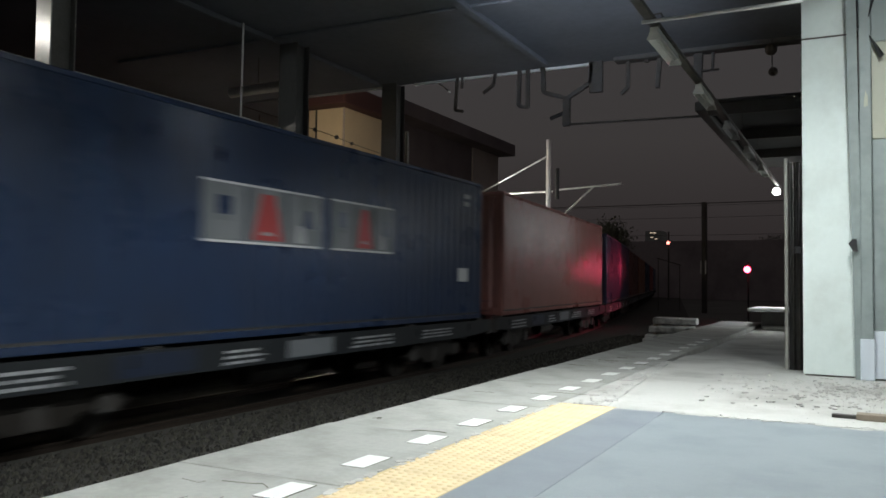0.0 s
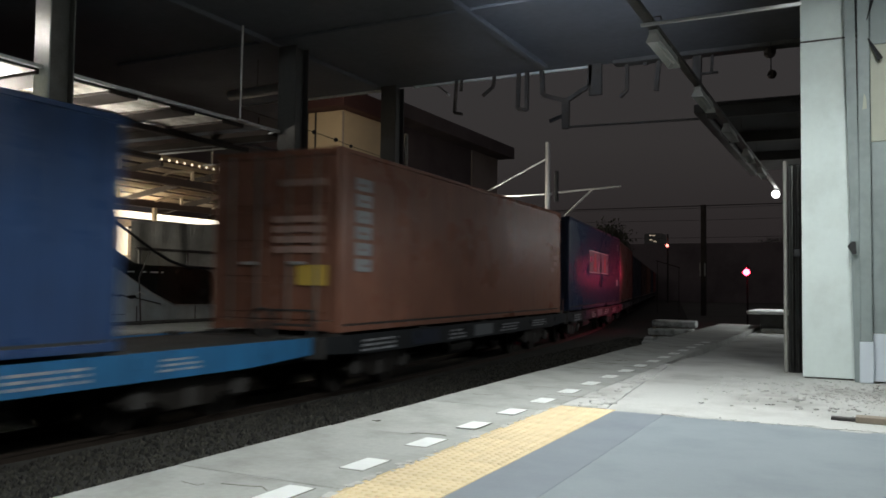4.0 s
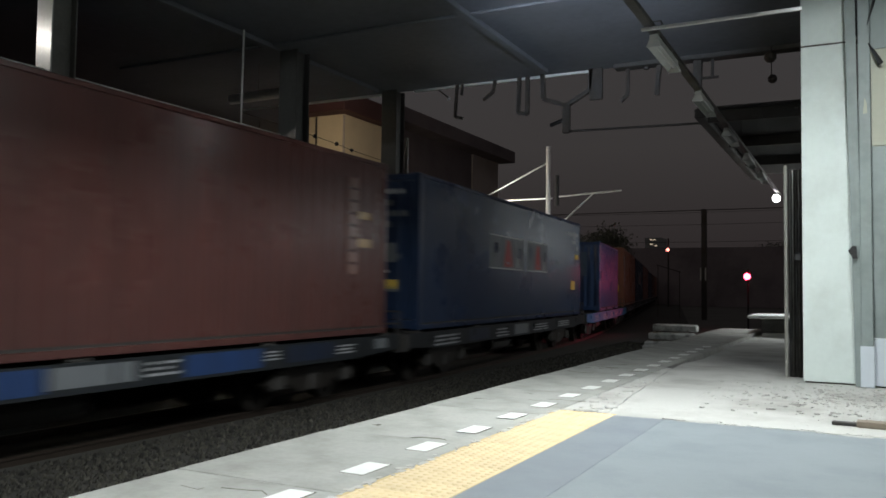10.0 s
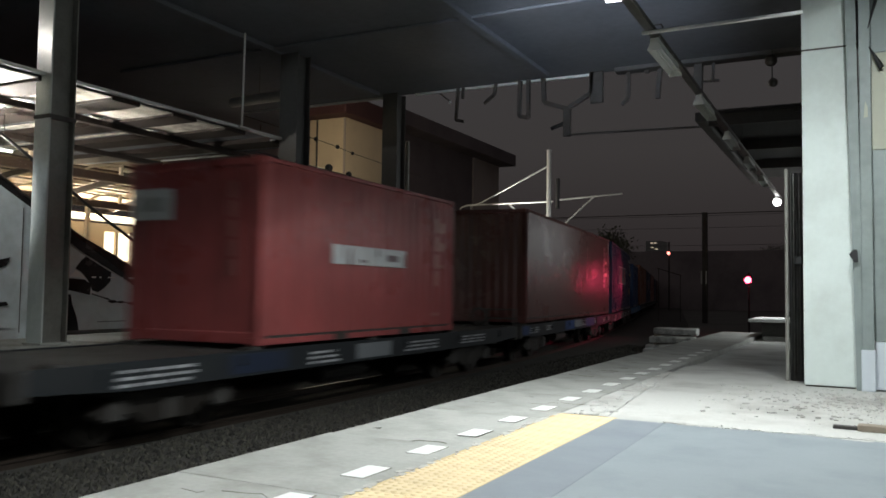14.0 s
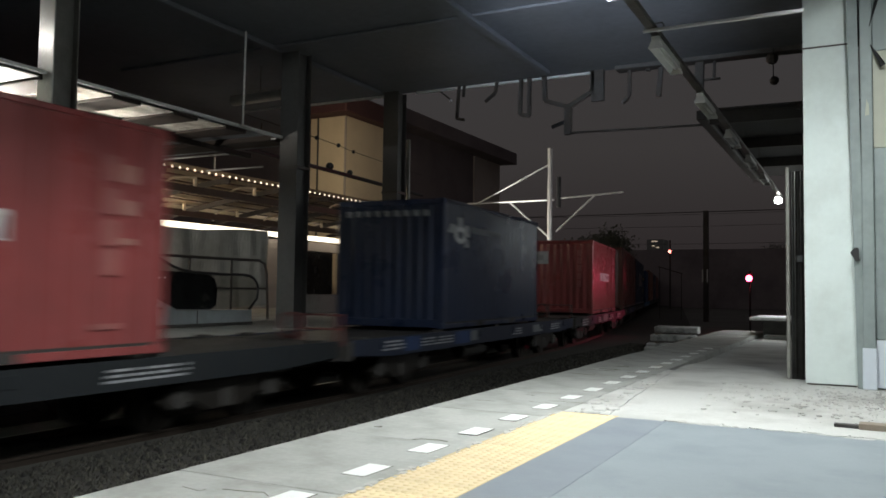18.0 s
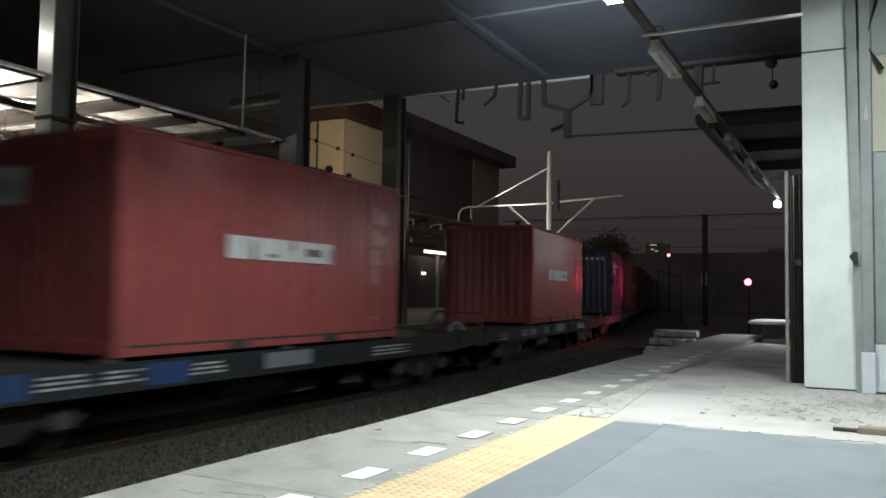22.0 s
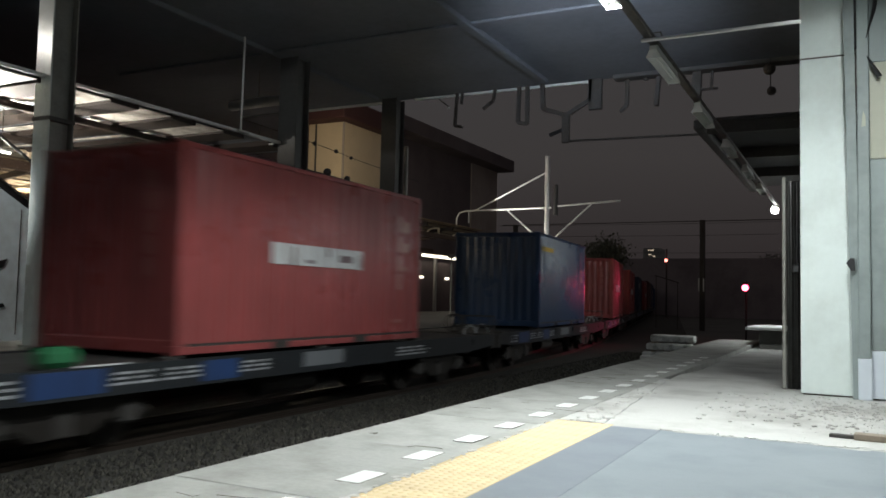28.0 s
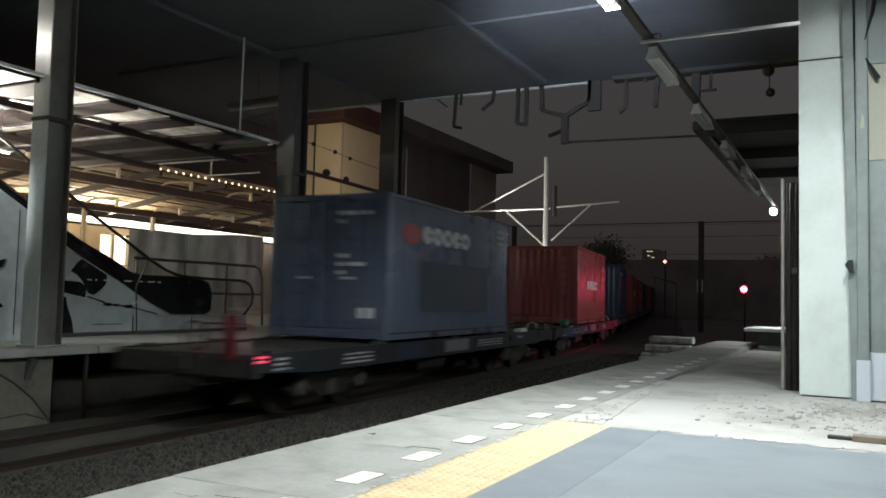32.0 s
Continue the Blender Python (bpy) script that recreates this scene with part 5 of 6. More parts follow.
mark_red = pbr("marking_red", (0.3, 0.035, 0.035), (0.38, 0.055, 0.055), 0.5, grain=25, bump=0.03)
mark_faded = pbr("marking_faded", (0.4, 0.25, 0.2), (0.48, 0.3, 0.25), 0.6, grain=25, bump=0.03)
end_red = pbr("end_rail_red", (0.1, 0.024, 0.024), (0.14, 0.035, 0.034), 0.5, grain=20, stain=0.5, bump=0.1)
mark_dim = pbr("marking_dim", (0.13, 0.09, 0.1), (0.2, 0.14, 0.15), 0.6, grain=25, bump=0.03)
mark_dusk = pbr("marking_dusk", (0.055, 0.09, 0.145), (0.08, 0.12, 0.18), 0.6, grain=25, bump=0.03)
mark_yellow = pbr("marking_yellow", (0.6, 0.4, 0.06), (0.7, 0.48, 0.1), 0.5, grain=25, bump=0.03)
dark_patch = pbr("overpaint", (0.026, 0.035, 0.05), (0.036, 0.046, 0.064), 0.6, grain=9, bump=0.05)
wagon_grey = paint("wagon_grey", (0.012, 0.0145, 0.017), 0.6)
wagon_blue = paint("wagon_blue", (0.024, 0.14, 0.3), 0.5)
wagon_navy = paint("wagon_navy", (0.013, 0.02, 0.04), 0.5)
wagon_blue2 = paint("wagon_plate_blue", (0.018, 0.046, 0.135), 0.5)
wheel_iron = pbr("wheel_iron", (0.016, 0.014, 0.012), (0.035, 0.029, 0.024), 0.55, 0.5, grain=20, stain=0.4, bump=0.3)
W = 2.438


def corrugated(length, z0, z1, depth, period, face):
    """A trapezoid-corrugated wall in the plane x = 0, along y; it falls back to -face * depth."""
    n = max(3, round(length / period))
    p = length / n
    ys = []
    for i in range(n):
        y = -length / 2 + i * p
        ys += [(y, 0.0), (y + 0.26 * p, 0.0), (y + 0.5 * p, -depth), (y + 0.76 * p, -depth)]
    ys.append((length / 2, 0.0))
    pts = [(face * d, y, z) for z in (z0, z1) for y, d in ys]
    k = len(ys)
    return pts, [(i, i + 1, k + i + 1, k + i) for i in range(k - 1)]


def container(label, length, height, col, doors, marks=(), group="freight containers on the train"):
    c = thing("freight_container", label, "container", group)
    hl, hw = length / 2, W / 2
    for f, nm in ((1, "side_wall"), (-1, "side_wall")):
        pts, faces = corrugated(length - 0.26, 0.13, height - 0.07, 0.03, 0.278, f)
        part(nm, Shape().poly([(x + f * (hw - 0.008), y, z) for x, y, z in pts], faces), col, c)
        part("top_rail", Shape().box(f * (hw - 0.06), f * hw, -hl + 0.1, hl - 0.1, height - 0.075, height - 0.005, c=0.012), col, c)
        part("bottom_rail", Shape().box(f * (hw - 0.05), f * hw, -hl + 0.1, hl - 0.1, 0.005, 0.098, c=0.01), col, c)
        # black strip paints the shadow line between wall and bottom rail
        part("shadow_strip", Shape().box(f * (hw - 0.05), f * (hw - 0.022), -hl + 0.12, hl - 0.12, 0.095, 0.136), black_steel, c, "black strip painting the shadow line over the bottom rail")
        if length < 7:
            for y in (-1.03, 1.03):
                part("fork_pocket", Shape().box(f * (hw - 0.03), f * (hw + 0.003), y - 0.18, y + 0.18, 0.01, 0.105), black_steel, c, "dark fork pocket")
    rp, rf = corrugated(length - 0.2, 0, 1, 0.02, 0.21, 1)
    part("roof", Shape().poly([((z - 0.5) * (W - 0.1), y, height - 0.02 + x) for x, y, z in rp], rf), col, c)
    for f in (-1, 1):
        pts, faces = corrugated(W - 0.3, 0.17, height - 0.12, 0.024, 0.25, 1)
        if not (f == -1 and doors):
            part("end_wall", Shape().poly([(y, f * (hl - 0.02 + x), z) for x, y, z in pts], faces), col, c)
        part("end_beam", Shape().box(-hw + 0.1, hw - 0.1, f * (hl - 0.09), f * hl, height - 0.13, height - 0.01, c=0.015), col, c)
        part("end_beam", Shape().box(-hw + 0.1, hw - 0.1, f * (hl - 0.09), f * hl, 0.02, 0.18, c=0.015), col, c)
        for g in (-1, 1):
            part("corner_post", Shape().box(g * (hw - 0.15), g * hw, f * (hl - 0.14), f * hl, 0.1, height - 0.1, c=0.02), col, c)
            for z in (0.0, height - 0.118):
                part("corner_casting", Shape().box(g * (hw - 0.162), g * (hw + 0.004), f * (hl - 0.178), f * (hl + 0.004), z, z + 0.118, c=0.012), col, c)
    if doors:
        for g in (-1, 1):
            d = part("door", Shape().box(g * 0.012, g * (hw - 0.16), -hl + 0.02, -hl + 0.06, 0.19, height - 0.14, c=0.008), col, c)
            for q in range(4):
                z = 0.3 + (height - 0.62) * q / 4
                part("door_panel", Shape().box(g * 0.08, g * (hw - 0.24), -hl + 0.006, -hl + 0.022, z, z + (height - 0.62) / 4 - 0.1, c=0.007), col, d)
            for x in (0.3, 0.82):
                part("lock_rod", Shape().rod((g * x, -hl - 0.03, 0.14), (g * x, -hl - 0.03, height - 0.08), 0.02, 8), grey_steel if doors == 2 else col, d)
            part("handle", Shape().box(g * 0.3, g * 0.62, -hl - 0.06, -hl - 0.035, 1.05, 1.1, c=0.006), galvanised, d)
    for mk in marks:
        kind, colour, a0, a1, z0, z1 = mk[:6]
        if kind[:4] == "side":         # a plain bar; side2 lies over another one
            part("marking", Shape().box(hw - 0.004, hw + 0.004 * int(kind[4:] or 1), a0, a1, z0, z1), colour, c)
        elif kind[:5] == "slant":      # a wedge that narrows upwards, laid over the last one
            w, up = (a1 - a0), 0.004 * int(kind[5:] or 1)
            part("marking", Shape().prism([(a0, z0), (a1, z0), (a1 - w * 0.3, z1), (a0 + w * 0.3, z1)], hw - 0.002, hw + 0.004 + up), colour, c)
        elif kind[:4] == "oval":
            ym, zm, ry, rz = (a0 + a1) / 2, (z0 + z1) / 2, (a1 - a0) / 2, (z1 - z0) / 2
            part("marking", Shape().prism([(ym + ry * math.cos(k * 0.3927), zm + rz * math.sin(k * 0.3927)) for k in range(16)], hw - 0.004, hw + 0.004 * int(kind[4:] or 1)), colour, c)
        elif kind == "rear":
            part("marking", Shape().box(a0, a1, -hl - 0.008 - (0.02 if doors else 0), -hl + 0.0, z0, z1), colour, c)
    return c


def text_rows(kind, colour, a, z, rows, pitch, seed, height=0.09):
    """Lines of small lettering as plain bars."""
    r, out = random.Random(seed), []
    for i in range(rows):
        u = a
        for q in range(r.choice((1, 2, 2))):
            w = r.uniform(0.14, 0.42)
            out.append((kind, colour, u, u + w, z - i * pitch, z - i * pitch + height))
            u += w + 0.07
    return out


def big_word(y0, z0, h, n, seed, colour=None, step=None, keep=0.78):
    """A line of large lettering as plain upright blocks."""
    r, out, s = random.Random(seed), [], step or h * 0.85
    for i in range(n):
        out.append(("side", colour or mark_white, y0 + i * s, y0 + i * s + s * keep, z0, z0 + h))
    return out


def upright_word(y, z, n, colour, seed, w=0.3, h=0.26):
    """Large lettering stacked downwards."""
    return [("side", colour, y, y + w, z - i * (h + 0.06), z - i * (h + 0.06) + h) for i in range(n)]


def banner():
    """Pale block panels edged in white, with red wedges and dark notches, in two groups."""
    out = []
    for g0, w, n in ((-2.33, 0.85, 3), (0.46, 0.63, 3)):
        out += [("side", mark_white, g0, g0 + w * n - 0.04, 2.0, 2.03), ("side", mark_white, g0, g0 + w * n - 0.04, 1.24, 1.27)]
        for i in range(n):
            u = g0 + w * i
            out.append(("side", mark_pale, u, u + w - 0.05, 1.27, 2.0))
            if i == 1:
                out += [("slant", mark_mid, u + 0.0, u + w - 0.05, 1.28, 1.99), ("slant2", mark_red, u + w * 0.1, u + w * 0.86, 1.3, 1.93), ("slant3", mark_grey, u + w * 0.3, u + w * 0.62, 1.37, 1.42)]
            elif i == 0:
                out += [("side2", mark_pale, u + w * 0.05, u + w * 0.3, 1.3, 1.97), ("side2", mark_mid, u + w * 0.62, u + w * 0.86, 1.3, 1.97), ("side3", navy, u + w * 0.3, u + w * 0.62, 1.6, 1.84), ("side3", mark_mid, u + w * 0.28, u + w * 0.6, 1.29, 1.52)]
            else:
                out += [("side2", mark_mid, u + w * 0.04, u + w * 0.28, 1.3, 1.97), ("slant3", navy, u + w * 0.4, u + w * 0.72, 1.52, 1.78), ("slant3", mark_grey, u + w * 0.2, u + w * 0.5, 1.3, 1.55), ("side2", mark_mid, u + w * 0.66, u + w * 0.88, 1.5, 1.97)]
    return out


def load_banner_box(lab, tag):
    m = banner() + text_rows("side", mark_grey, 5.2, 2.5, 2, 0.16, 3) + [("side", tag, 4.95, 5.4, 0.78, 1.05)]
    if tag is mark_yellow:
        m += [("side", mark_grey, 4.4, 5.75, 2.44, 2.54), ("side", mark_grey, 5.05, 5.5, 2.2, 2.3), ("side", mark_yellow, 5.45, 5.85, 1.73, 1.88), ("side", mark_grey, 5.5, 5.75, 2.0, 2.12)]
    m += text_rows("rear", mark_pale, 0.15, 2.3, 9, 0.2, 5, 0.1) + [("rear", mark_pale, 0.25, 0.75, 1.25, 1.6), ("rear", mark_yellow, 0.5, 0.8, 0.75, 0.92)]
    m += [("rear", mark_grey, -0.9, 0.9, 2.52, 2.6)]
    return container(lab, 12.19, 2.896, navy, 1, m)


faded_red = paint("faded_red_mark", (0.42, 0.2, 0.17))
worn_red = paint("worn_red_mark", (0.35, 0.12, 0.11))
worn_brown = paint("worn_brown_mark", (0.19, 0.095, 0.075))
ochre_tag = paint("ochre_tag", (0.42, 0.26, 0.12))


def load_maroon(lab, plate, seed):
    m = big_word(-1.3, 1.18, 0.3, 7, seed, step=0.335, keep=0.94)
    m += [("side2", mark_dim, 0.36, 0.74, 1.27, 1.38), ("slant2", mark_dim, -0.86, -0.76, 1.18, 1.44), ("side2", mark_dim, -0.5, -0.3, 1.22, 1.27), ("slant2", mark_dim, 0.92, 1.0, 1.2, 1.42), ("slant2", mark_dim, 0.02, 0.1, 1.34, 1.47)]
    m += [("side", worn_red, 2.12, 2.33, z, z + 0.28) for z in (0.88, 1.2, 1.54, 1.9)] + [("side", faded_red, 2.37, 2.57, z, z + h) for z, h in ((1.9, 0.2), (1.55, 0.16), (1.22, 0.07))] + [("side", worn_red, 2.0, 2.4, 0.3, 0.36)]
    m += [("rear", worn_red, 0.66, 0.8, 0.95 + 0.27 * i, 1.17 + 0.27 * i) for i in range(5)]
    if plate:
        m += [("rear", mark_white, -1.15, -0.38, 1.75, 2.2), ("rear", mark_grey, -1.0, -0.55, 1.87, 2.08)]
    return container(lab, 6.058, 2.591, maroon, 0, m)


LOADS = []            # (offset along the train at 0 s, container)
WAGONS = []


def load(s, c):
    LOADS.append((s, c))


CENTRES = (23.19, 9.78, -3.47, -16.56, -30.06, -43.21, -56.59, -70.02, -83.21, -96.61, -110.19, -123.60, -137.26)
load(CENTRES[0], container("pale red forty-foot steel container on a flat wagon", 12.19, 2.896, red_lead, 0))
load(CENTRES[1], load_banner_box("navy blue forty-foot container with red and white banner", mark_white))
load(CENTRES[2], container("orange-brown forty-foot container with white upright lettering", 12.19, 2.896, orange, 2,
     [("side", mark_faded, 4.75, 5.15, 1.86, 1.96), ("side", mark_faded, 5.3, 5.6, 1.75, 1.9), ("side", mark_faded, 5.35, 5.75, 1.5, 1.62), ("side", mark_faded, 5.4, 5.7, 1.34, 1.44), ("side", mark_faded, 5.15, 5.4, 1.15, 1.27)]
     + upright_word(-5.6, 2.26, 6, mark_grey, 1, 0.5, 0.2) + [("slant2", orange, -5.5 + 0.06 * (i % 3), -5.3 + 0.07 * (i % 2), 2.33 - 0.26 * i, 2.38 - 0.26 * i) for i in range(6)] + [("rear", mark_faded, 0.0, 0.92, 1.72 - 0.16 * i, 1.82 - 0.16 * i) for i in range(4)]
     + [("rear", mark_faded, 0.1, 0.95, 2.3, 2.4), ("rear", mark_yellow, 0.46, 1.0, 0.73, 1.05)]))
load(CENTRES[3], container("plain steel-blue twenty-foot container on a blue wagon", 6.058, 2.591, steel_blue, 0, [("rear", mark_dusk, 0.5, 0.72, 1.3, 2.2)]))
load(CENTRES[4], load_banner_box("navy blue forty-foot container with red and white banner", mark_yellow))
LOADS[-1][1]["label"] = "navy forty-foot container with banner and yellow hazard tags"
load(CENTRES[5], container("dark brown-red forty-foot container on a flat wagon", 12.19, 2.896, brown_red, 0,
     [("side", worn_brown, 4.9, 5.2, 2.38 - 0.2 * i, 2.53 - 0.2 * i) for i in range(8)] + [("side", ochre_tag, 5.22, 5.6, 1.42, 1.56), ("side", ochre_tag, 5.22, 5.55, 1.88, 2.0)]))
load(CENTRES[6], load_maroon("maroon twenty-foot container with white lettering and rear plate", True, 21))
load(CENTRES[7], container("deep blue twenty-foot container with a white emblem", 6.058, 2.591, deep_blue, 0,
     [("slant", mark_grey, -2.85, -2.3, 1.92, 2.1), ("side", mark_grey, -2.32, -2.12, 1.9, 2.26), ("oval2", mark_white, -2.5, -1.92, 1.72, 2.08), ("oval3", deep_blue, -2.36, -2.08, 1.82, 1.98), ("slant2", mark_grey, -2.06, -1.7, 1.88, 2.12), ("slant2", mark_grey, -2.0, -1.74, 1.66, 1.84)]
     + big_word(-1.6, 1.98, 0.13, 8, 3, mark_mid, 0.235, 0.62) + [("rear", mark_grey, -1.0 + 0.22 * i, -0.88 + 0.22 * i, 2.24, 2.36) for i in range(9)]))
load(CENTRES[8], load_maroon("maroon twenty-foot container with white lettering on the side", False, 22))
load(CENTRES[9], load_maroon("maroon twenty-foot container with white lettering and rear plate", True, 23))
load(CENTRES[10], container("steel-blue twenty-foot container with a yellow strip", 6.058, 2.591, mid_blue, 0,
     [("side", mark_yellow, -2.68, -1.45, 2.1, 2.22)] + [("side", mark_dusk, 2.1, 2.5, 1.88, 2.33), ("side", mark_dusk, 2.1, 2.3, 1.1, 1.8), ("side", mark_mid, 2.1, 2.3, 0.92, 1.06), ("side", mark_mid, 2.34, 2.5, 1.64, 1.75), ("side", mark_mid, 2.34, 2.54, 1.33, 1.49)] + upright_word(-2.6, 2.0, 5, mark_dusk, 4, 0.14, 0.22)))
load(CENTRES[11], load_maroon("maroon twenty-foot container with white lettering on the side", False, 24))
load(CENTRES[12], container("slate blue twenty-foot container with white lettering and doors", 6.058, 2.591, slate, 1,
     [("oval", mark_red, -2.48, -1.74, 1.74, 2.12)] + [("oval", mark_white, -1.66 + 0.46 * i, -1.22 + 0.46 * i, 1.78, 2.13) for i in range(5)] + [("oval2", slate, -1.52 + 0.46 * i, -1.36 + 0.46 * i, 1.88, 2.03) for i in (1, 2, 4)] + [("side2", slate, -1.4 + 0.46 * i, -1.2 + 0.46 * i, 1.92, 1.99) for i in (0, 3)]
     + [("side", dark_patch, -1.68, 1.68, 0.5, 1.45)]
     + text_rows("side", mark_grey, 2.3, 2.3, 3, 0.14, 6, 0.07) + text_rows("rear", mark_white, 0.2, 2.2, 2, 0.15, 7, 0.07) + text_rows("rear", mark_white, 0.2, 1.44, 3, 0.15, 8, 0.07) + [("rear", mark_white, 0.65, 0.97, 0.38, 0.56)]))
ahead = ((deep_blue, 1), (brown_red, 0), (orange, 0), (navy, 0), (maroon, 0), (slate, 0))
for i, (colr, dr) in enumerate(ahead):
    load(CENTRES[0] + PITCH * (i + 1), container("forty-foot container far up the train", 12.19, 2.7, colr, dr,
         text_rows("rear", mark_white, 0.2, 2.2, 9, 0.2, 30 + i, 0.12) if i == 0 else ()))


def wagon(label, sill, seed, plates):
    w = thing("flat_wagon", label, "wagon", "flat wagons of the train")
    hl = 6.5
    r = random.Random(seed)
    for f in (-1, 1):
        sillp = part("side_sill", Shape().prism([(-hl, 0.985), (hl, 0.985), (hl, 0.74), (hl - 1.4, 0.66), (-hl + 1.4, 0.66), (-hl, 0.74)], f * 1.17, f * 1.25), sill, w)
        if f == 1:
            for y0, y1, z0, z1, mm in plates:
                if mm is mark_grey:          # three lines of small lettering
                    for k in range(3):
                        z, u = z0 + (z1 - z0) * (k + 0.1) / 3, y0 + 0.02 * k
                        while u < y1 - 0.05:
                            e = min(y1, u + r.uniform(0.12, 0.4))
                            part("stencil_line", Shape().box(1.25, 1.256, u, e, z, z + (z1 - z0) * 0.15), mm, sillp)
                            u = e + r.uniform(0.03, 0.12)
                else:
                    part("stencil_plate", Shape().box(1.25, 1.256, y0, y1, z0, z1), mm, sillp)
            for i in range(6):
                y = -5.6 + 2.2 * i
                part("stake_pocket", Shape().box(1.25, 1.275, y, y + 0.1, 0.8, 0.94, c=0.008), sill, sillp)
        part("headstock", Shape().box(-1.25, 1.25, f * (hl - 0.02), f * (hl + 0.1), 0.66, 0.975, c=0.02), black_steel, w)
        part("coupler", Shape().box(-0.13, 0.13, f * (hl + 0.12), f * (PITCH / 2 - 0.005), 0.72, 0.95, c=0.04), black_steel, w)
        rail_red = seed in (6, 7, 13, 14, 15, 18)
        part("end_rail", Shape().pipe([(1.12, f * (hl + 0.12), 0.9), (1.12, f * (hl + 0.12), 1.38), (0.4, f * (hl + 0.12), 1.38), (0.4, f * (hl + 0.12), 0.9)], 0.022, 6), end_red if rail_red else black_steel, w)
        part("end_rail", Shape().rod((1.12, f * (hl + 0.12), 1.16), (0.4, f * (hl + 0.12), 1.16), 0.018, 6), end_red if rail_red else black_steel, w)
        if seed > 14:
            part("air_hose", Shape().pipe([(0.75 + 0.16 * math.cos(k * 0.45), f * (hl - 0.12), 0.97 + 0.2 * math.sin(k * 0.45)) for k in range(8)], 0.028, 6), mark_grey, w, "pale looped air hose")
        part("hand_wheel", Shape().torus((0.2, f * (hl + 0.1), 1.2), 0.2, 0.018), end_red if rail_red else black_steel, w)
        part("hand_wheel_post", Shape().rod((0.2, f * (hl + 0.1), 0.95), (0.2, f * (hl + 0.1), 1.2), 0.02, 6), black_steel, w)
    part("deck", Shape().box(-1.16, 1.16, -hl, hl, 0.9, 0.965, c=0.01), black_steel, w)
    part("centre_sill", Shape().box(-0.25, 0.25, -hl, hl, 0.5, 0.895, c=0.02), black_steel, w)
    for i in range(7):
        part("cross_member", Shape().box(-1.16, 1.16, -5.4 + 1.8 * i - 0.06, -5.4 + 1.8 * i + 0.06, 0.62, 0.895), black_steel, w)
    for y in (-6.1, -3.05, -0.0, 3.05, 6.1):
        for f in (-1, 1):
            part("container_lock", Shape().box(f * 1.0, f * 1.22, y - 0.1, y + 0.1, 0.966, 1.02, c=0.01), black_steel, w)
    part("brake_cylinder", Shape().rod((0.6, -0.8, 0.45), (0.6, 0.5, 0.45), 0.16, 10), black_steel, w)
    for f in (-1, 1):
        bg_ = part("bogie", Shape().box(-1.0, 1.0, -0.16, 0.16, 0.42, 0.62, c=0.03), black_steel, w, "dark cast bogie", at=pose(0, f * 4.35, 0))
        for g in (-1, 1):
            part("side_frame", Shape().prism([(-1.15, 0.42), (-0.95, 0.56), (-0.4, 0.68), (0.4, 0.68), (0.95, 0.56), (1.15, 0.42), (1.0, 0.34), (0.6, 0.38), (0.35, 0.24), (-0.35, 0.24), (-0.6, 0.38), (-1.0, 0.34)], g * 0.86, g * 1.0), wheel_iron, bg_)
            for y in (-0.85, 0.85):
                part("axle_box", Shape().box(g * 0.84, g * 1.06, y - 0.13, y + 0.13, 0.3, 0.56, c=0.03), black_steel, bg_)
            part("spring", Shape().rod((g * 0.93, 0, 0.26), (g * 0.93, 0, 0.5), 0.13, 10), black_steel, bg_)
        for y in (-0.85, 0.85):
            WHEELS.append(part("wheelset", WHEEL_MESH, wheel_iron, bg_, at=pose(0, y, 0.39)))
    return w


WHEELS = []
ws = Shape().rod((-0.75, 0, 0), (0.75, 0, 0), 0.07, 10)
for g in (-1, 1):
    ws.rod((g * 0.5, 0, 0), (g * 0.64, 0, 0), 0.39, 24)
    ws.rod((g * 0.47, 0, 0), (g * 0.5, 0, 0), 0.42, 24)
    for i in range(6):
        a = i * math.pi / 3
        ws.box(g * 0.64, g * 0.655, -0.05, 0.05, 0.12, 0.3, m=Matrix.Rotation(a, 4, "X"))
WHEEL_MESH = ws.mesh("wheelset", wheel_iron)

P_GREY = ((-4.6, -3.7, 0.72, 0.92, mark_grey), (-2.2, -1.0, 0.7, 0.92, mark_grey), (0.1, 0.9, 0.72, 0.92, mark_grey), (1.6, 2.6, 0.72, 0.92, mark_grey), (3.6, 4.2, 0.74, 0.92, mark_grey))
P_BLUE = ((-5.9, -5.1, 0.74, 0.95, wagon_blue2), (-4.9, -4.1, 0.74, 0.92, mark_grey), (-2.8, -1.6, 0.72, 0.92, mark_grey), (1.0, 1.7, 0.74, 0.92, mark_grey), (2.6, 3.4, 0.74, 0.92, mark_pale))
P_NAVY = ((-5.4, -4.2, 0.7, 0.93, mark_grey), (-3.6, -2.4, 0.7, 0.95, wagon_navy), (-1.9, -1.1, 0.7, 0.92, mark_grey), (-0.6, 0.5, 0.7, 0.94, mark_pale), (1.0, 2.3, 0.72, 0.92, mark_grey), (3.4, 4.6, 0.74, 0.92, mark_grey))
P_LAST = ((-6.2, -5.84, 0.74, 0.95, mark_grey), (-4.4, -3.5, 0.72, 0.92, mark_grey), (-2.6, -1.6, 0.7, 0.94, wagon_navy), (-0.58, 0.62, 0.72, 0.95, mark_pale), (1.14, 2.62, 0.75, 0.92, mark_grey), (3.76, 4.15, 0.84, 0.93, mark_grey))
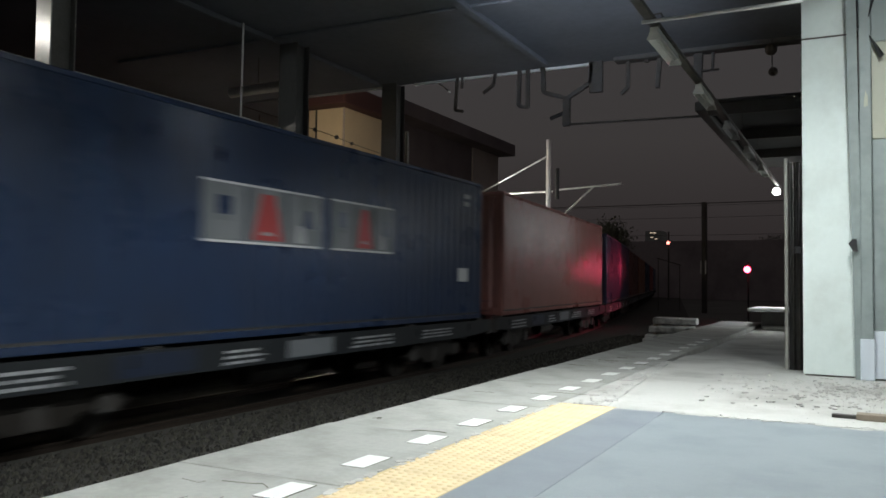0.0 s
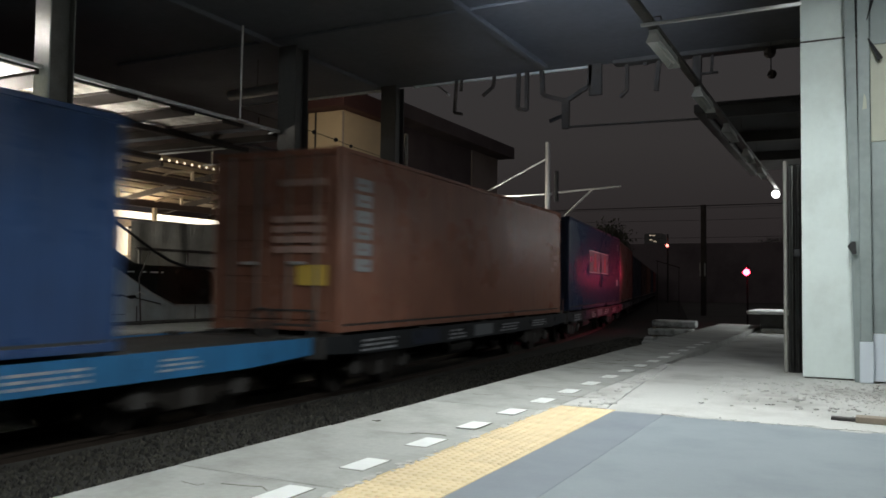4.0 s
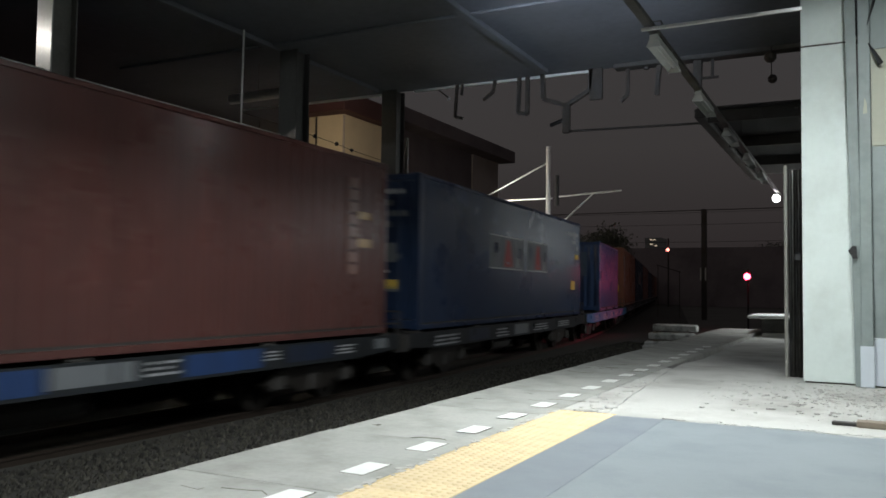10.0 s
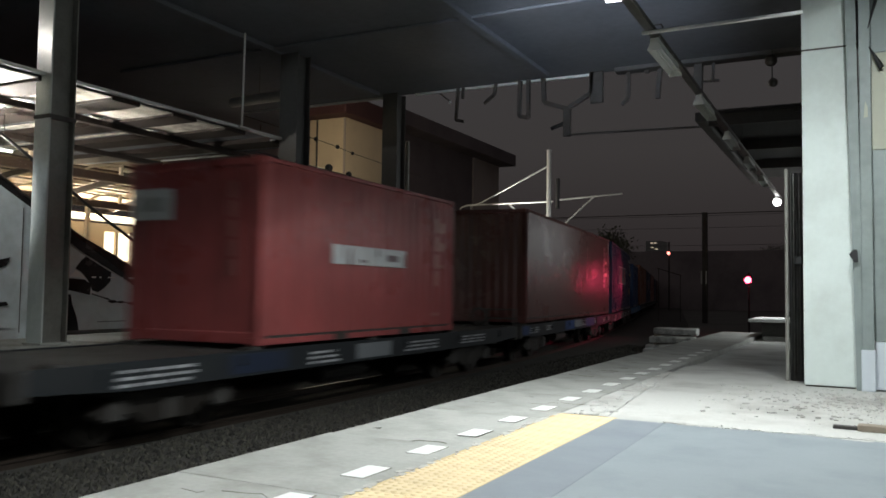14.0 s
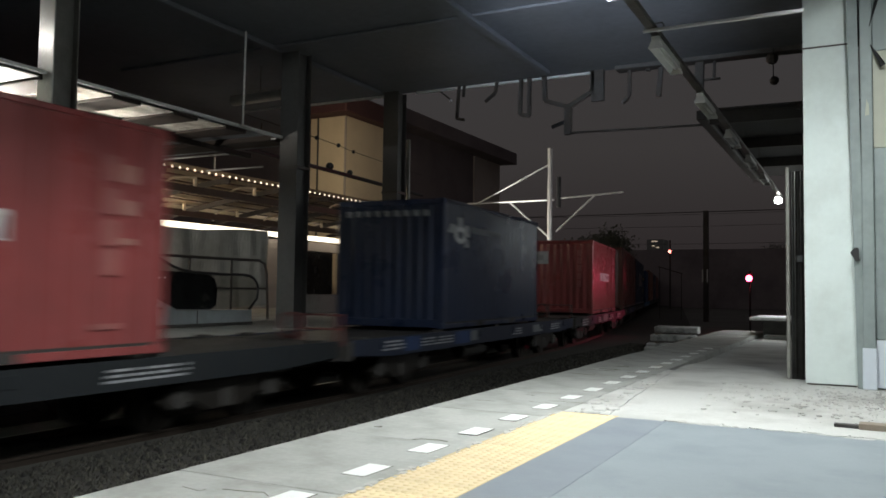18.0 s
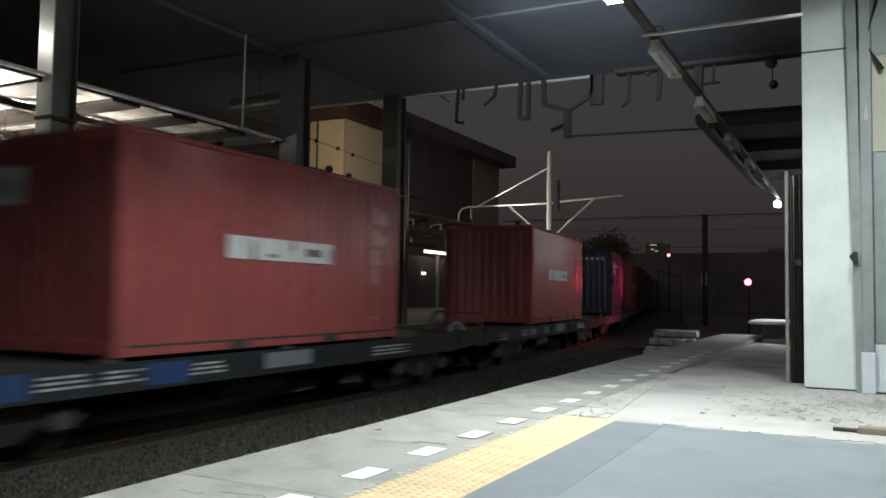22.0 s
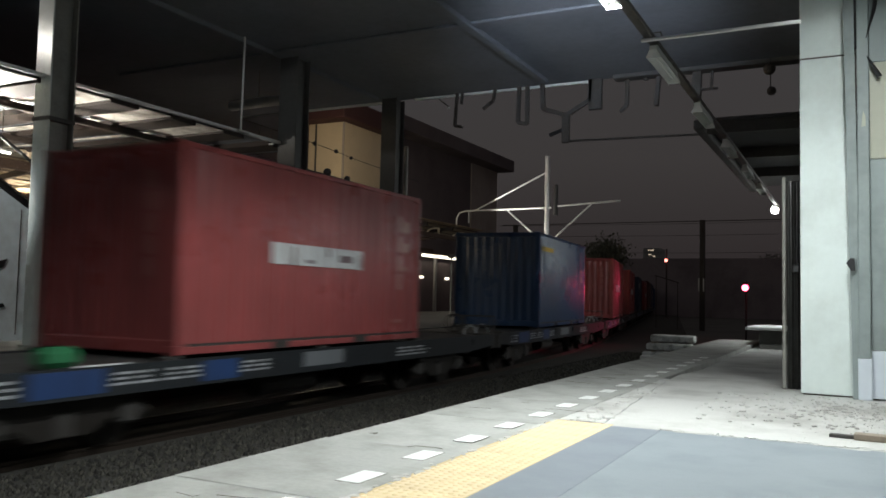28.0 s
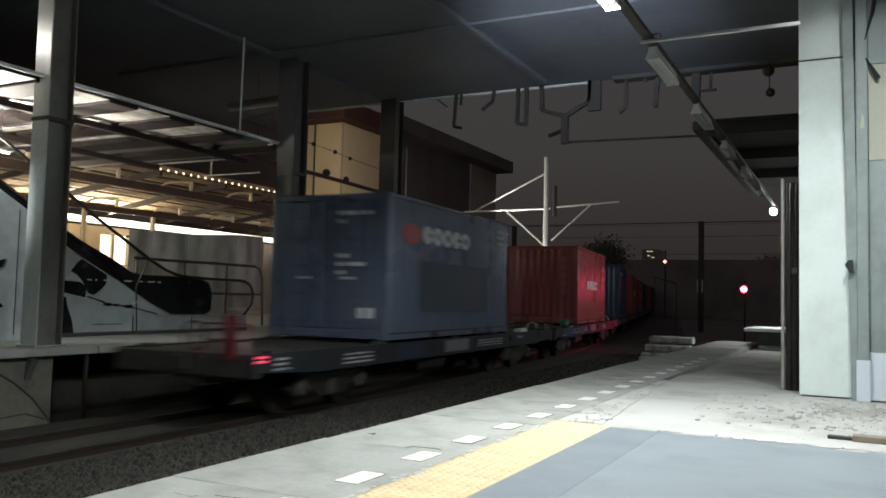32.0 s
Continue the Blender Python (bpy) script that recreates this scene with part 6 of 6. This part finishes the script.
P_TWO = ((-5.7, -5.1, 0.74, 0.94, mark_grey), (-4.97, -4.06, 0.7, 0.96, wagon_blue2), (-3.97, -3.3, 0.76, 0.93, mark_grey), (-3.2, -2.65, 0.76, 0.93, mark_grey), (-2.6, -1.95, 0.7, 0.95, wagon_blue2), (-1.89, -1.34, 0.76, 0.93, mark_grey), (-0.53, 0.5, 0.74, 0.95, mark_pale), (2.2, 3.4, 0.74, 0.92, mark_grey))
P_FIVE = ((-6.45, -5.83, 0.75, 0.96, wagon_blue2), (-5.8, -5.4, 0.76, 0.93, mark_grey), (-5.3, -4.88, 0.76, 0.93, mark_grey), (-4.14, -3.53, 0.78, 0.93, mark_grey), (-1.7, -0.45, 0.7, 0.96, wagon_blue2), (-0.38, 0.4, 0.73, 0.95, mark_pale), (0.46, 0.7, 0.73, 0.95, mark_pale), (0.85, 1.36, 0.75, 0.95, mark_grey), (1.45, 2.85, 0.7, 0.96, wagon_blue2), (2.92, 3.3, 0.78, 0.93, mark_grey), (3.4, 4.55, 0.72, 0.96, wagon_navy), (4.61, 5.09, 0.76, 0.92, mark_grey), (5.72, 6.09, 0.78, 0.94, mark_pale))
P_SEVEN = ((-6.4, -5.56, 0.74, 0.95, wagon_navy), (-5.52, -4.75, 0.76, 0.95, mark_grey), (-4.7, -4.11, 0.71, 0.96, wagon_blue2), (-4.05, -3.41, 0.76, 0.93, mark_grey), (-3.37, -2.59, 0.76, 0.93, mark_grey), (-2.51, -1.69, 0.71, 0.96, wagon_blue2), (-1.65, -1.29, 0.74, 0.95, mark_pale), (1.0, 1.7, 0.74, 0.92, mark_grey), (2.6, 3.4, 0.74, 0.92, mark_pale), (4.2, 5.0, 0.75, 0.93, mark_grey))
SPECIAL = {5: P_FIVE, 7: P_SEVEN, 8: tuple((a, b, c, d, wagon_navy if m is wagon_blue2 else m) for a, b, c, d, m in P_TWO), 9: P_TWO, 10: P_TWO, 11: P_TWO, 12: P_LAST}
wagon_offsets = [CENTRES[0] + PITCH * (6 - i) for i in range(6)] + list(CENTRES)
for i, s in enumerate(wagon_offsets):
    q = i - 6
    sill, plates, lab = (wagon_blue, P_GREY, "bright blue bogie flat wagon") if q == 3 else (wagon_navy, P_BLUE, "dark blue bogie flat wagon with pale stencil plates") if q == 7 else \
        (wagon_grey, P_NAVY, "grey bogie flat wagon with pale stencil plates")
    WAGONS.append((s, wagon(lab, sill, i, SPECIAL.get(q, plates))))
sheet_bundle = WAGONS[-2][1]
green = paint("green_sheet", (0.02, 0.16, 0.06), 0.6)
part("brake_housing", Shape().box(0.95, 1.2, -4.74, -4.32, 0.986, 1.2, c=0.06), green, sheet_bundle, "green rounded brake housing")
part("deck_rail", Shape().box(1.2, 1.24, -4.4, -3.75, 0.986, 1.0), mark_white, sheet_bundle, "pale strip on the deck edge")
last = WAGONS[-1][1]
part("deck_block", Shape().prism([(4.03, 0.986), (4.12, 1.06), (4.5, 1.07), (4.61, 0.986)], 1.05, 1.22), mark_white, last, "pale block on the wagon deck")
tail_board = paint("tail_board_red", (0.14, 0.025, 0.03))
part("end_plate", Shape().box(1.16, 1.25, -6.64, -6.5, 0.7, 0.98, c=0.01), wagon_grey, last)
part("tail_marker", Shape().box(1.256, 1.262, -6.6, -6.4, 0.93, 0.96), tail_red, last, "glowing red reflector bar")
part("tail_marker", Shape().box(1.256, 1.262, -6.6, -6.4, 0.87, 0.9), tail_red, last, "glowing red reflector bar")
part("tail_board", Shape().box(0.75, 0.95, -6.66, -6.62, 0.9, 1.5, c=0.01), tail_board, last, "red tail board")


# ---- motions ----
def motions():
    times = [i * 1.0 for i in range(33)]
    for lift, group in ((0.0, WAGONS), (DECK, LOADS)):
        for s0, ob in group:
            rows = []
            for t in times:
                x, y, a = on_track(s0 + travelled(t))
                rows.append((t, pose(x, y, RAIL_Z + lift, 0, 0, math.degrees(a))))
            walk(ob, rows)
    for wheel in WHEELS:
        y = wheel.location.y
        walk(wheel, [(t / 10, pose(0, y, 0.39, -math.degrees(travelled(t / 10) / 0.39) % 360)) for t in range(0, 321)])


motions()
